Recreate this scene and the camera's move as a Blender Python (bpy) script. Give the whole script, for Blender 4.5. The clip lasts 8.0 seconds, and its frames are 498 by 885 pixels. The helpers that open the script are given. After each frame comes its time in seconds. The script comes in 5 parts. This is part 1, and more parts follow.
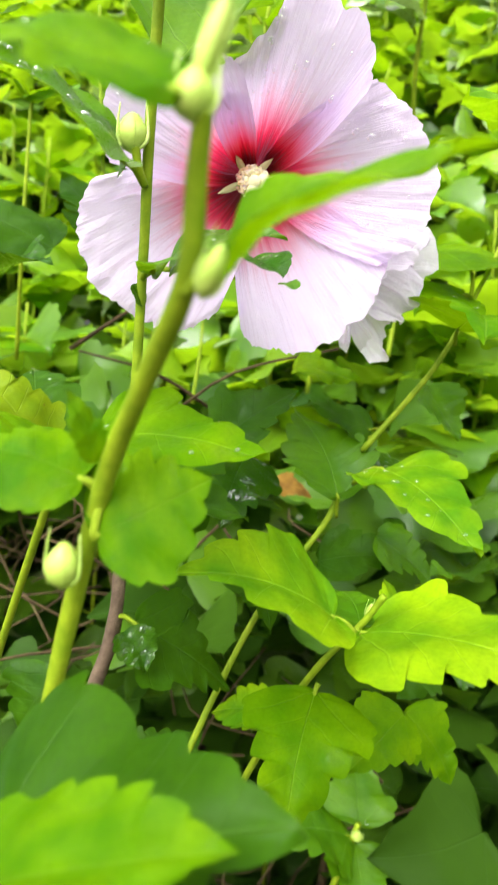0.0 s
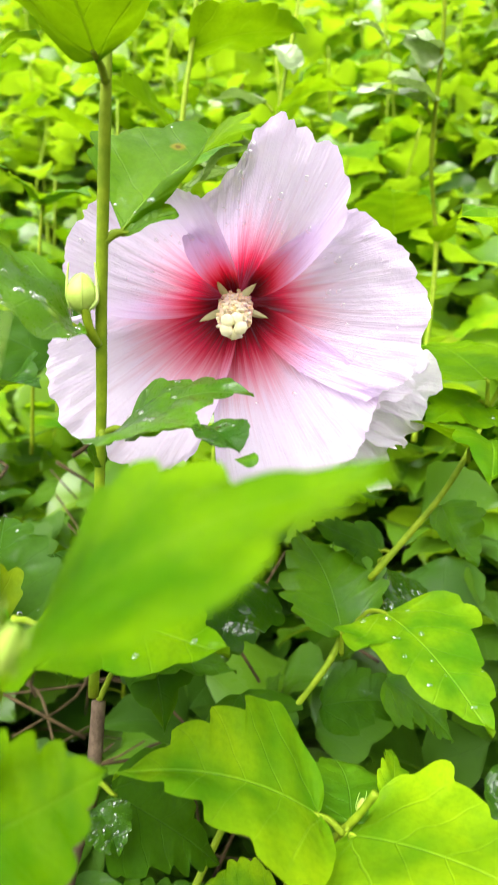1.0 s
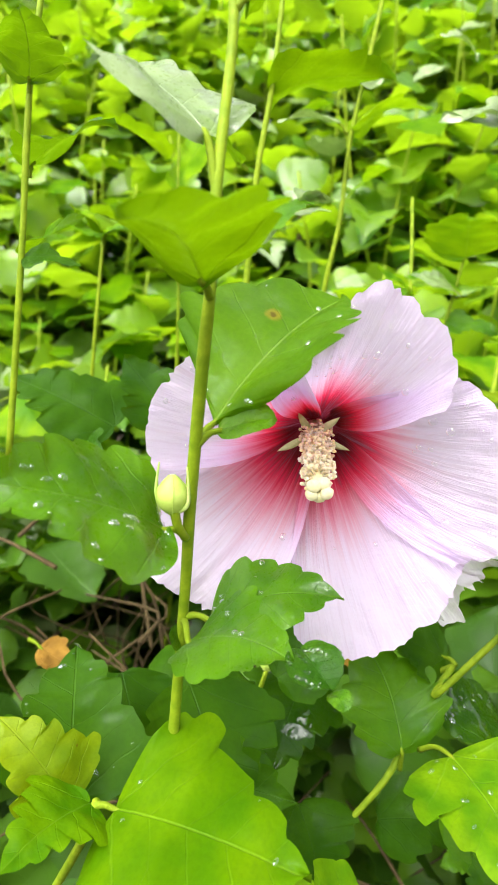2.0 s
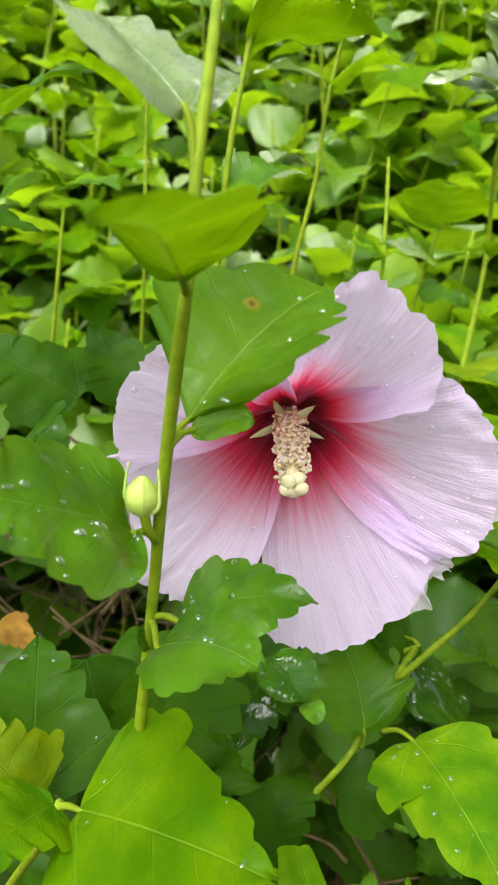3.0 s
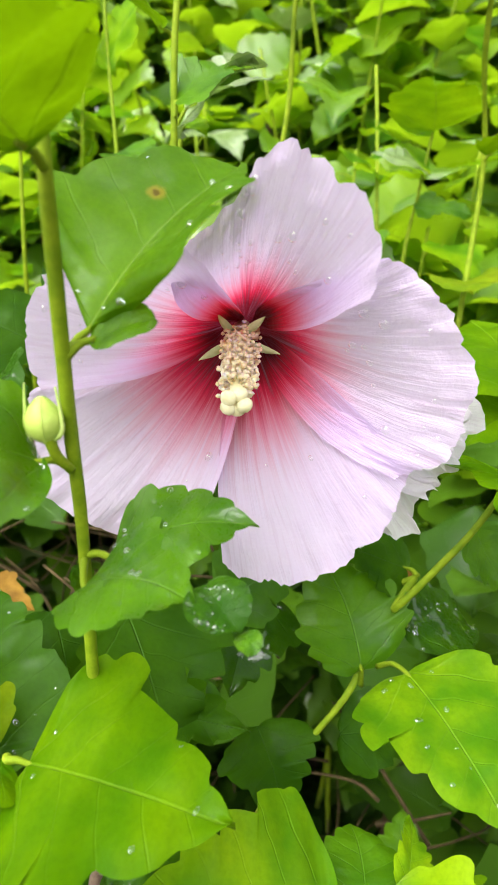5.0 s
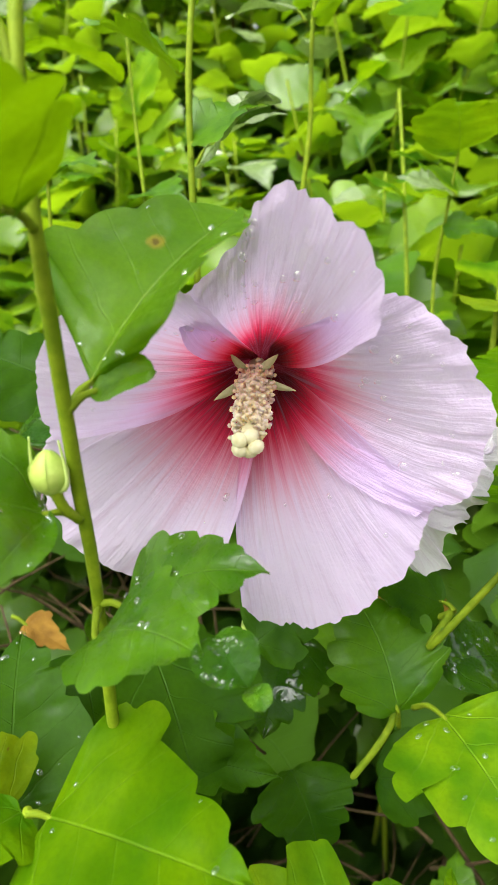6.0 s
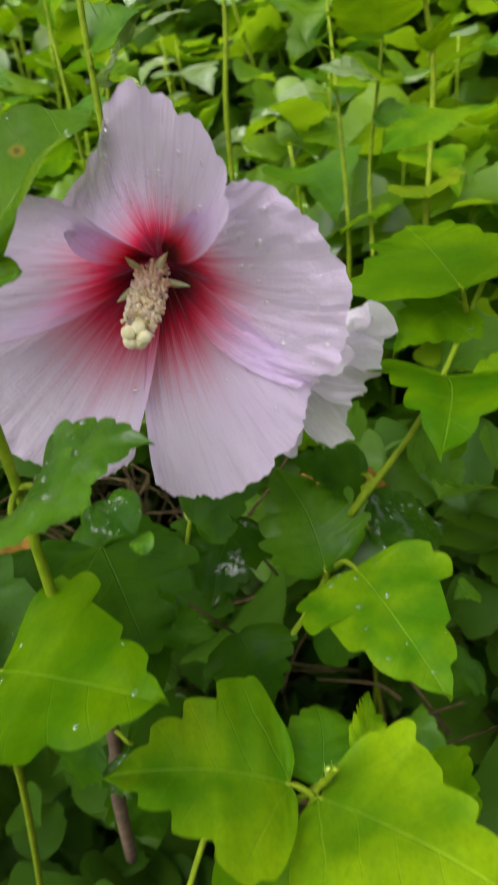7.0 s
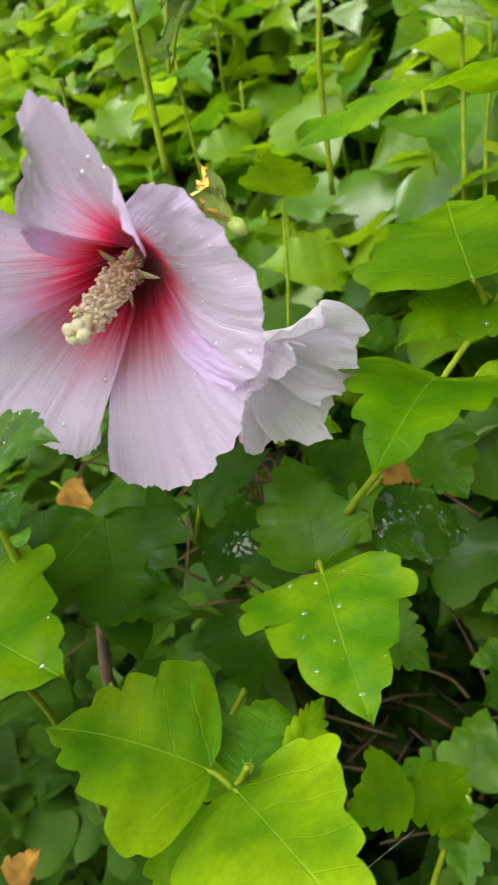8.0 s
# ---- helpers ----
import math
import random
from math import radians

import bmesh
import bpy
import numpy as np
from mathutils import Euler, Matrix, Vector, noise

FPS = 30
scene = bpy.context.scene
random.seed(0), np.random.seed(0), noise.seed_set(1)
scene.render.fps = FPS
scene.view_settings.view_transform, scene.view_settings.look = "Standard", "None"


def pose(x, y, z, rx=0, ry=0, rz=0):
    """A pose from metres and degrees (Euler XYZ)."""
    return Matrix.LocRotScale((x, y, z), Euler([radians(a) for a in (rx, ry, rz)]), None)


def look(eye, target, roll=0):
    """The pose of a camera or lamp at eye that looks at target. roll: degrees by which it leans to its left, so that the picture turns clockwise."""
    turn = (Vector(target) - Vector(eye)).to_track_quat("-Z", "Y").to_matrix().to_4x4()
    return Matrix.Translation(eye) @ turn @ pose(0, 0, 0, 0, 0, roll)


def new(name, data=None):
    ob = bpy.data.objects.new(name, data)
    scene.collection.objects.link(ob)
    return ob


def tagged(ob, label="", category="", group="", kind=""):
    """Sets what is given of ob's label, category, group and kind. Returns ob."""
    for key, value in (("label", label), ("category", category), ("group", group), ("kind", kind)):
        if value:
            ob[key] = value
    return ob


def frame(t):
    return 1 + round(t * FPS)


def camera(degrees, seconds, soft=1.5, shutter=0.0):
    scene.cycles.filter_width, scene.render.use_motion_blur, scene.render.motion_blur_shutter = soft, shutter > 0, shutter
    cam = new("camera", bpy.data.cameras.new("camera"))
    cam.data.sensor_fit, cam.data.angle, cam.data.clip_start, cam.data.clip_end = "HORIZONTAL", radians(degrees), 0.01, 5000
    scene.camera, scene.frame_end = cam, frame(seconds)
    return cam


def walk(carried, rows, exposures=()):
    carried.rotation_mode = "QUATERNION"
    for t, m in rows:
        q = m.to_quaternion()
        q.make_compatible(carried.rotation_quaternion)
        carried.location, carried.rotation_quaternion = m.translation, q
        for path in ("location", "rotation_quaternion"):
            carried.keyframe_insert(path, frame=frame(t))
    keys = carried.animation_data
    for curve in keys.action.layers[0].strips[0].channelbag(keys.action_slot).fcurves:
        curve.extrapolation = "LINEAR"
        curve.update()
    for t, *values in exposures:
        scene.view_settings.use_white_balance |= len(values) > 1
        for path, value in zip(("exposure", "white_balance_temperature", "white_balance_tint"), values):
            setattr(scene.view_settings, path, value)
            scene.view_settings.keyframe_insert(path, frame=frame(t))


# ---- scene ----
cam = camera(42.0, 8.0, shutter=0.3)
# a small phone lens held a hand's width from the flower
cam.data.dof.use_dof = True
cam.data.dof.focus_distance = 0.138
cam.data.dof.aperture_fstop = 42.0
PATH = [
    (0, (0.04507, -0.03691, 1.23207), (-0.00229, 0.25733, 1.19768), 3.21),
    (0.5, (0.05368, -0.02710, 1.24326), (-0.00414, 0.26641, 1.22062), 3.33),
    (1, (0.05734, -0.01896, 1.25662), (-0.01430, 0.27188, 1.23998), 1.81),
    (1.5, (0.04857, -0.01153, 1.28277), (-0.02595, 0.27632, 1.24289), 4.12),
    (1.7, (0.04420, -0.01496, 1.29764), (-0.04042, 0.26988, 1.25639), 4.21),
    (2.8, (0.03964, -0.00432, 1.30781), (-0.03373, 0.27925, 1.24294), 4.9),
    (3, (0.03729, -0.00674, 1.31036), (-0.02723, 0.27870, 1.24432), 6.05),
    (3.5, (0.04150, -0.02301, 1.31882), (-0.02508, 0.26658, 1.27754), 6.19),
    (4, (0.04711, -0.02395, 1.31540), (-0.01884, 0.26307, 1.25824), 5.05),
    (4.5, (0.04975, -0.00068, 1.30318), (-0.02269, 0.27528, 1.21046), 2.46),
    (5, (0.05288, 0.00869, 1.30048), (-0.02575, 0.28536, 1.21523), 0.51),
    (5.2, (0.05331, 0.00987, 1.30365), (-0.02896, 0.28628, 1.22101), -0.14),
    (6.3, (0.06131, 0.01332, 1.30308), (-0.04114, 0.28548, 1.22939), -2.91),
    (6.5, (0.06444, 0.01089, 1.30376), (-0.03174, 0.28493, 1.22856), -3.1),
    (7, (0.08172, 0.00558, 1.29787), (-0.01660, 0.26745, 1.18943), -8.27),
    (7.2, (0.08800, -0.00300, 1.28900), (-0.01728, 0.25376, 1.17502), -10.0),
    (7.5, (0.10256, 0.00790, 1.29636), (-0.03502, 0.24692, 1.17829), -9.3),
    (8, (0.12646, 0.03295, 1.29995), (-0.04582, 0.24848, 1.18218), -10.69),
]
EXPOSURES = [(0.0, 1.54), (0.5, 1.49), (1.0, 1.55), (1.5, 1.55), (3.0, 0.95), (3.5, 0.84), (4.5, 0.98), (5.0, 1.23), (6.5, 0.67), (7.0, 0.36), (7.2, 0.36), (7.3, 0.85), (7.5, 1.0), (8.0, 0.74)]
walk(cam, [(t, look(eye, target, roll)) for t, eye, target, roll in PATH], EXPOSURES)

# ---- daylight: a bright overcast sky ----
SUN_ELEVATION, SUN_ROTATION = 54.0, 198.0
world = bpy.data.worlds.new("overcast_sky")
scene.world = world
world.use_nodes = True
wn = world.node_tree.nodes
sky = wn.new("ShaderNodeTexSky")
sky.sky_type = "NISHITA"
sky.sun_disc = False
sky.sun_elevation = radians(SUN_ELEVATION)
sky.sun_rotation = radians(SUN_ROTATION)
sky.air_density, sky.dust_density, sky.ozone_density = 1.0, 6.0, 0.6
cloud = wn.new("ShaderNodeHueSaturation")
cloud.inputs["Saturation"].default_value = 0.12
world.node_tree.links.new(sky.outputs[0], cloud.inputs["Color"])
world.node_tree.links.new(cloud.outputs[0], wn["Background"].inputs["Color"])
wn["Background"].inputs["Strength"].default_value = 0.15
sun = new("sun", bpy.data.lights.new("sun", "SUN"))
sun.data.energy, sun.data.angle, sun.data.color = 1.5, radians(80), (1.0, 0.97, 0.92)
sun.matrix_world = look((0, 0, 5), Vector((0, 0, 5)) - Vector((
    math.sin(radians(SUN_ROTATION)) * math.cos(radians(SUN_ELEVATION)),
    math.cos(radians(SUN_ROTATION)) * math.cos(radians(SUN_ELEVATION)),
    math.sin(radians(SUN_ELEVATION)))))

# ---- materials ----
class Nodes:
    """A short way to write a node tree."""

    def __init__(self, name):
        self.mat = bpy.data.materials.new(name)
        self.mat.use_nodes = True
        self.tree = self.mat.node_tree
        self.tree.nodes.clear()
        self.out = self.tree.nodes.new("ShaderNodeOutputMaterial")

    def add(self, kind, **values):
        node = self.tree.nodes.new("ShaderNode" + kind)
        for key, value in values.items():
            self.put(node, key.replace("_", " "), value)
        return node

    def put(self, node, key, value):
        socket = node.inputs[int(key[1:])] if key[:1] == "i" and key[1:].isdigit() else node.inputs[key]
        if isinstance(value, bpy.types.NodeSocket):
            self.tree.links.new(value, socket)
        else:
            socket.default_value = value

    def math(self, op, a, b=0.0, clamp=False):
        node = self.tree.nodes.new("ShaderNodeMath")
        node.operation, node.use_clamp = op, clamp
        self.put(node, "i0", a)
        self.put(node, "i1", b)
        return node.outputs[0]

    def mix(self, f, a, b):
        node = self.tree.nodes.new("ShaderNodeMix")
        node.data_type = "RGBA"
        for n, v in ((0, f), (6, a), (7, b)):
            if isinstance(v, bpy.types.NodeSocket):
                self.tree.links.new(v, node.inputs[n])
            else:
                node.inputs[n].default_value = v
        return node.outputs[2]

    def ramp(self, f, *stops):
        node = self.tree.nodes.new("ShaderNodeValToRGB")
        self.tree.links.new(f, node.inputs[0])
        el = node.color_ramp.elements
        while len(el) < len(stops):
            el.new(0.5)
        for e, (at, c) in zip(el, stops):
            e.position, e.color = at, (*c, 1) if len(c) == 3 else c
        return node.outputs[0]

    def noise(self, scale, detail=3.0, vector=None, rough=0.55):
        node = self.add("TexNoise", Scale=scale, Detail=detail, Roughness=rough)
        if vector is not None:
            self.put(node, "Vector", vector)
        return node.outputs[0]

    def map(self, f, a, b, c, d):
        node = self.tree.nodes.new("ShaderNodeMapRange")
        node.interpolation_type = "SMOOTHSTEP"
        for n, v in enumerate((f, a, b, c, d)):
            self.put(node, f"i{n}", v)
        return node.outputs[0]

    def bump(self, height, strength, distance):
        return self.add("Bump", Height=height, Strength=strength, Distance=distance).outputs[0]

    def done(self, shader):
        self.tree.links.new(shader, self.out.inputs[0])
        return self.mat


def rgb(*c):
    return (*c, 1.0)


def leaf_material(name, deep, light, vein, rough=0.38, through_light=0.45, warm=(0.42, 0.55, 0.02), spots=0.0, island=False, gloss=0.2, coat=0.0, mark=None):
    """A leaf: veins and quilting follow the blade, colour drifts from leaf to leaf, light passes through it."""
    deep, light = (deep[0] * 1.07, deep[1], deep[2]), (light[0] * 1.07, light[1], light[2])
    n = Nodes(name)
    if island:
        rnd = n.add("NewGeometry").outputs["Random Per Island"]
    else:
        rnd = n.add("ObjectInfo").outputs["Random"]
    uv = n.add("TexCoord")
    sep = n.add("SeparateXYZ", Vector=uv.outputs["UV"])
    across = n.math("ABSOLUTE", n.math("SUBTRACT", sep.outputs[0], 0.5))
    side = n.math("MULTIPLY", across, 2.0)
    along = sep.outputs[1]
    wander = n.noise(3.0, 2.0, uv.outputs["UV"])
    midrib = n.map(across, 0.002, 0.008, 1.0, 0.0)
    reach = n.math("SUBTRACT", along, n.math("MULTIPLY", across, 0.72))
    reach = n.math("ADD", reach, n.math("MULTIPLY", n.math("SUBTRACT", wander, 0.5), 0.10))
    tooth = n.math("PINGPONG", n.math("MULTIPLY", reach, 5.0), 0.5)
    lateral = n.map(tooth, 0.008, 0.034, 0.55, 0.0)
    lateral = n.math("MAXIMUM", lateral, n.map(n.math("ABSOLUTE", reach), 0.003, 0.010, 1.0, 0.0))
    lateral = n.math("MULTIPLY", lateral, n.map(side, 0.45, 0.95, 1.0, 0.1))
    fine = n.add("TexVoronoi", Scale=26.0)
    fine.feature = "DISTANCE_TO_EDGE"
    n.put(fine, "Vector", uv.outputs["UV"])
    net = n.map(fine.outputs["Distance"], 0.0, 0.12, 1.0, 0.0)
    veins = n.math("MAXIMUM", midrib, n.math("MULTIPLY", lateral, 0.6))
    place = uv.outputs["Object"]
    shift = n.add("VectorMath", i0=place)
    shift.operation = "ADD"
    comb = n.add("CombineXYZ", X=n.math("MULTIPLY", rnd, 37.0), Y=n.math("MULTIPLY", rnd, 11.0))
    n.put(shift, "i1", comb.outputs[0])
    drift = n.noise(1.7, 2.0, shift.outputs[0])
    grain = n.noise(38.0, 4.0, shift.outputs[0])
    patch = n.noise(5.5, 2.0, shift.outputs[0])
    tone = n.math("ADD", n.math("MULTIPLY", rnd, 0.30), n.math("MULTIPLY", n.map(drift, 0.36, 0.66, 0.0, 1.0), 0.55))
    tone = n.math("ADD", tone, n.math("MULTIPLY", n.math("SUBTRACT", patch, 0.5), 1.1))
    tone = n.math("ADD", tone, n.math("MULTIPLY", n.math("POWER", side, 2.0), 0.28), True)
    colour = n.mix(tone, rgb(*deep), rgb(*light))
    colour = n.mix(n.math("MULTIPLY", n.map(grain, 0.35, 0.75, 0.0, 1.0), 0.28), colour, rgb(*[c * 0.6 for c in deep]))
    colour = n.mix(n.math("MULTIPLY", net, 0.02), colour, rgb(*vein))
    colour = n.mix(n.math("MULTIPLY", veins, 0.17), colour, rgb(*vein))
    if spots:
        spot = n.add("TexVoronoi", Scale=3.2)
        n.put(spot, "Vector", shift.outputs[0])
        near = n.map(n.math("ADD", spot.outputs["Distance"], n.math("MULTIPLY", n.noise(14.0, 2.0, shift.outputs[0]), 0.08)), 0.06, 0.1, spots, 0.0)
        colour = n.mix(near, colour, rgb(0.12, 0.06, 0.012))
    if mark:
        off = n.math("SQRT", n.math("ADD", n.math("POWER", n.math("SUBTRACT", sep.outputs[0], mark[0]), 2.0), n.math("POWER", n.math("SUBTRACT", along, mark[1]), 2.0)))
        off = n.math("ADD", off, n.math("MULTIPLY", n.math("SUBTRACT", grain, 0.5), 0.03))
        colour = n.mix(n.map(off, 0.022, 0.046, 0.8, 0.0), colour, rgb(0.30, 0.24, 0.02))
        colour = n.mix(n.map(off, 0.008, 0.020, 0.9, 0.0), colour, rgb(0.10, 0.04, 0.01))
    height = n.math("ADD", n.math("MULTIPLY", veins, -0.15), n.math("ADD", n.math("MULTIPLY", net, -0.004), n.math("MULTIPLY", drift, 0.9)))
    height = n.math("ADD", height, n.math("MULTIPLY", n.noise(7.0, 2.0, shift.outputs[0]), 0.25))
    normal = n.bump(height, 0.7, 0.0018)
    body = n.add("BsdfPrincipled", Base_Color=colour, Normal=normal)
    n.put(body, "Roughness", n.map(grain, 0.2, 0.8, rough - 0.08, rough + 0.12))
    n.put(body, "Specular IOR Level", gloss)
    if coat:
        film = n.noise(5.0, 3.0, shift.outputs[0])
        n.put(body, "Coat Weight", n.map(film, 0.53, 0.60, 0.0, coat))
        n.put(body, "Coat Roughness", 0.07)
        n.put(body, "Coat IOR", 1.9 if coat > 0.9 else 1.5)
        n.put(body, "Coat Normal", n.bump(n.noise(9.0, 1.0, shift.outputs[0]), 0.6, 0.002))
    glow = n.add("BsdfTranslucent", Color=n.mix(0.55, colour, rgb(*warm)), Normal=normal)
    both = n.add("MixShader", i0=n.math("MULTIPLY", n.math("SUBTRACT", 1.0, n.math("MULTIPLY", veins, 0.35)), through_light))
    n.put(both, "i1", body.outputs[0])
    n.put(both, "i2", glow.outputs[0])
    return n.done(both.outputs[0])


def petal_material(name, blush=1.0):
    """Thin lilac petal with a crimson throat that runs out along the veins."""
    n = Nodes(name)
    rnd = n.add("ObjectInfo").outputs["Random"]
    uv = n.add("TexCoord")
    sep = n.add("SeparateXYZ", Vector=uv.outputs["UV"])
    v, u = sep.outputs[0], sep.outputs[1]
    comb = n.add("CombineXYZ", X=n.math("MULTIPLY", v, 26.0), Y=n.math("MULTIPLY", u, 1.2), Z=n.math("MULTIPLY", rnd, 50.0))
    ray = n.noise(1.0, 3.0, comb.outputs[0], 0.6)
    comb2 = n.add("CombineXYZ", X=n.math("MULTIPLY", v, 84.0), Y=n.math("MULTIPLY", u, 3.0), Z=n.math("MULTIPLY", rnd, 20.0))
    thread = n.noise(1.0, 3.0, comb2.outputs[0], 0.6)
    soft = n.noise(2.5, 2.0, uv.outputs["Object"])
    reach = n.math("ADD", u, n.math("MULTIPLY", n.math("SUBTRACT", ray, 0.5), -0.22))
    reach = n.math("ADD", reach, n.math("MULTIPLY", n.math("SUBTRACT", thread, 0.5), -0.15))
    lilac = n.mix(n.map(soft, 0.3, 0.7, 0.0, 1.0), rgb(0.79, 0.60, 0.94), rgb(0.88, 0.74, 0.985))
    if not blush:
        lilac = n.mix(n.map(soft, 0.3, 0.7, 0.0, 1.0), rgb(0.90, 0.83, 0.975), rgb(0.97, 0.94, 0.99))
    if blush:
        stain = n.ramp(reach, (0.0, (0.19, 0.005, 0.018)), (0.15, (0.20, 0.005, 0.018)), (0.21, (0.44, 0.006, 0.034)), (0.27, (0.76, 0.018, 0.09)), (0.37, (0.85, 0.20, 0.36)), (0.57, (0.82, 0.51, 0.74)))
        colour = n.mix(n.map(reach, 0.26, 0.74, 0.0, 1.0), stain, lilac)
    else:
        colour = lilac
    colour = n.mix(n.math("MULTIPLY", n.map(thread, 0.48, 0.70, 0.0, 1.0), 0.16), colour, rgb(0.60, 0.36, 0.62))
    colour = n.mix(n.math("MULTIPLY", n.map(ray, 0.54, 0.72, 0.0, 1.0), 0.22), colour, rgb(0.62, 0.34, 0.58))
    crepe = n.noise(900.0, 2.0, uv.outputs["Object"])
    height = n.math("ADD", n.math("ADD", n.math("MULTIPLY", thread, 0.8), n.math("MULTIPLY", ray, 0.6)), n.math("MULTIPLY", crepe, 0.5))
    if not blush:
        height = n.math("ADD", height, n.math("MULTIPLY", n.noise(260.0, 3.0, uv.outputs["Object"]), 2.2))
    normal = n.bump(height, 0.45, 0.0009)
    body = n.add("BsdfPrincipled", Base_Color=colour, Roughness=0.55 if blush else 0.32, Normal=normal)
    n.put(body, "Specular IOR Level", 0.3)
    n.put(body, "Sheen Weight", 0.25)
    glow = n.add("BsdfTranslucent", Color=colour, Normal=normal)
    both = n.add("MixShader", i0=0.58 if blush else 0.40)
    n.put(both, "i1", body.outputs[0])
    n.put(both, "i2", glow.outputs[0])
    return n.done(both.outputs[0])


def plain_material(name, dark, light, scale, rough=0.6, relief=0.3, distance=0.001, spec=0.4, sss=0.0):
    n = Nodes(name)
    place = n.add("TexCoord").outputs["Object"]
    rnd = n.add("ObjectInfo").outputs["Random"]
    a = n.noise(scale, 4.0, place)
    b = n.noise(scale * 7, 3.0, place)
    f = n.math("ADD", n.math("MULTIPLY", n.map(a, 0.3, 0.7, 0.0, 1.0), 0.75), n.math("MULTIPLY", rnd, 0.25), True)
    colour = n.mix(n.math("MULTIPLY", n.map(b, 0.4, 0.7, 0.0, 1.0), 0.3), n.mix(f, rgb(*dark), rgb(*light)), rgb(*dark))
    body = n.add("BsdfPrincipled", Base_Color=colour, Roughness=rough, Normal=n.bump(n.math("ADD", a, n.math("MULTIPLY", b, 0.5)), relief, distance))
    n.put(body, "Specular IOR Level", spec)
    if sss:
        n.put(body, "Subsurface Weight", sss)
        n.put(body, "Subsurface Radius", (0.004, 0.003, 0.001))
        n.put(body, "Subsurface Scale", 0.5)
    return n.done(body.outputs[0])


def water_material():
    """A thin clear bead: what lies under it shows, the sky glints on it."""
    n = Nodes("water_drop")
    clear = n.add("BsdfTransparent", Color=rgb(0.985, 0.985, 0.99))
    glint = n.add("BsdfGlossy", Color=rgb(1, 1, 1), Roughness=0.03)
    rim = n.add("LayerWeight", Blend=0.5)
    shine = n.math("ADD", n.math("MULTIPLY", n.math("POWER", rim.outputs["Facing"], 1.5), 0.85), 0.08)
    both = n.add("MixShader", i0=shine, i1=clear.outputs[0], i2=glint.outputs[0])
    return n.done(both.outputs[0])


YOUNG = leaf_material("young_leaf", (0.060, 0.205, 0.004), (0.27, 0.46, 0.004), (0.36, 0.54, 0.05), 0.38, 0.41, (0.36, 0.62, 0.001), gloss=0.05, coat=0.09)
FRESH = leaf_material("fresh_leaf", (0.036, 0.135, 0.001), (0.130, 0.270, 0.001), (0.26, 0.42, 0.03), 0.38, 0.35, (0.32, 0.56, 0.001), gloss=0.03, coat=0.07)
MID_LEAF = leaf_material("green_leaf", (0.042, 0.150, 0.002), (0.100, 0.255, 0.003), (0.20, 0.36, 0.04), 0.34, 0.38, (0.28, 0.50, 0.001), gloss=0.25, coat=0.28)
MARKED = leaf_material("marked_leaf", (0.042, 0.145, 0.002), (0.098, 0.245, 0.003), (0.46, 0.62, 0.14), 0.34, 0.40, (0.28, 0.52, 0.001), gloss=0.12, coat=0.18, mark=(0.39, 0.645))
MATURE = leaf_material("mature_leaf", (0.017, 0.068, 0.002), (0.045, 0.132, 0.003), (0.10, 0.20, 0.03), 0.38, 0.38, (0.18, 0.38, 0.002), gloss=0.08, coat=0.12)
# green leaf whose base colour is paled to hold the sky's sheen
PALE_SHEEN = leaf_material("pale_sheen_leaf", (0.16, 0.26, 0.080), (0.26, 0.37, 0.150), (0.32, 0.44, 0.20), 0.30, 0.22, (0.28, 0.46, 0.05), gloss=1.0, coat=0.95)
WET = leaf_material("wet_leaf", (0.018, 0.075, 0.003), (0.045, 0.130, 0.004), (0.09, 0.20, 0.03), 0.26, 0.30, (0.15, 0.30, 0.003), gloss=0.10, coat=1.0)
RAINED = leaf_material("rained_leaf", (0.034, 0.125, 0.002), (0.085, 0.225, 0.003), (0.20, 0.36, 0.04), 0.30, 0.36, (0.25, 0.46, 0.001), gloss=0.25, coat=0.85)
SPOTTED = leaf_material("spotted_leaf", (0.11, 0.22, 0.002), (0.24, 0.35, 0.003), (0.38, 0.44, 0.03), 0.42, 0.4, (0.46, 0.55, 0.004), spots=0.9)
FAR_LEAF = leaf_material("hedge_leaf", (0.060, 0.18, 0.006), (0.27, 0.47, 0.010), (0.30, 0.44, 0.06), 0.32, 0.50, (0.44, 0.68, 0.006), island=True, gloss=0.8, coat=0.5)
# darker than the hedge tips; this colour also stands for shade under them
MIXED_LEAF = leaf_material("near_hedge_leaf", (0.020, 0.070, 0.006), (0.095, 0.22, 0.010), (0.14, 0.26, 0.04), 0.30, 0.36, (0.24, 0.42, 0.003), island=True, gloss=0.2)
# dark base colour stands in for the shade inside the hedge
SHADE_LEAF = leaf_material("shade_leaf", (0.014, 0.046, 0.004), (0.046, 0.115, 0.007), (0.05, 0.11, 0.02), 0.40, 0.25, (0.09, 0.18, 0.003), island=True, gloss=0.05)
DEAD = leaf_material("withered_leaf", (0.15, 0.080, 0.012), (0.38, 0.225, 0.030), (0.25, 0.12, 0.02), 0.7, 0.3, (0.6, 0.33, 0.01), spots=0.9)
PETAL = petal_material("flower_petal")
FADED = petal_material("faded_petal", 0.0)
STEM = plain_material("green_stem", (0.135, 0.22, 0.006), (0.26, 0.35, 0.014), 260.0, 0.55, 0.35, 0.0006, 0.15)
BARK = plain_material("brown_bark", (0.065, 0.042, 0.026), (0.20, 0.14, 0.09), 220.0, 0.85, 0.6, 0.001)
TWIG = plain_material("dark_twig", (0.032, 0.022, 0.009), (0.10, 0.070, 0.028), 220.0, 0.9, 0.6, 0.001, 0.2)
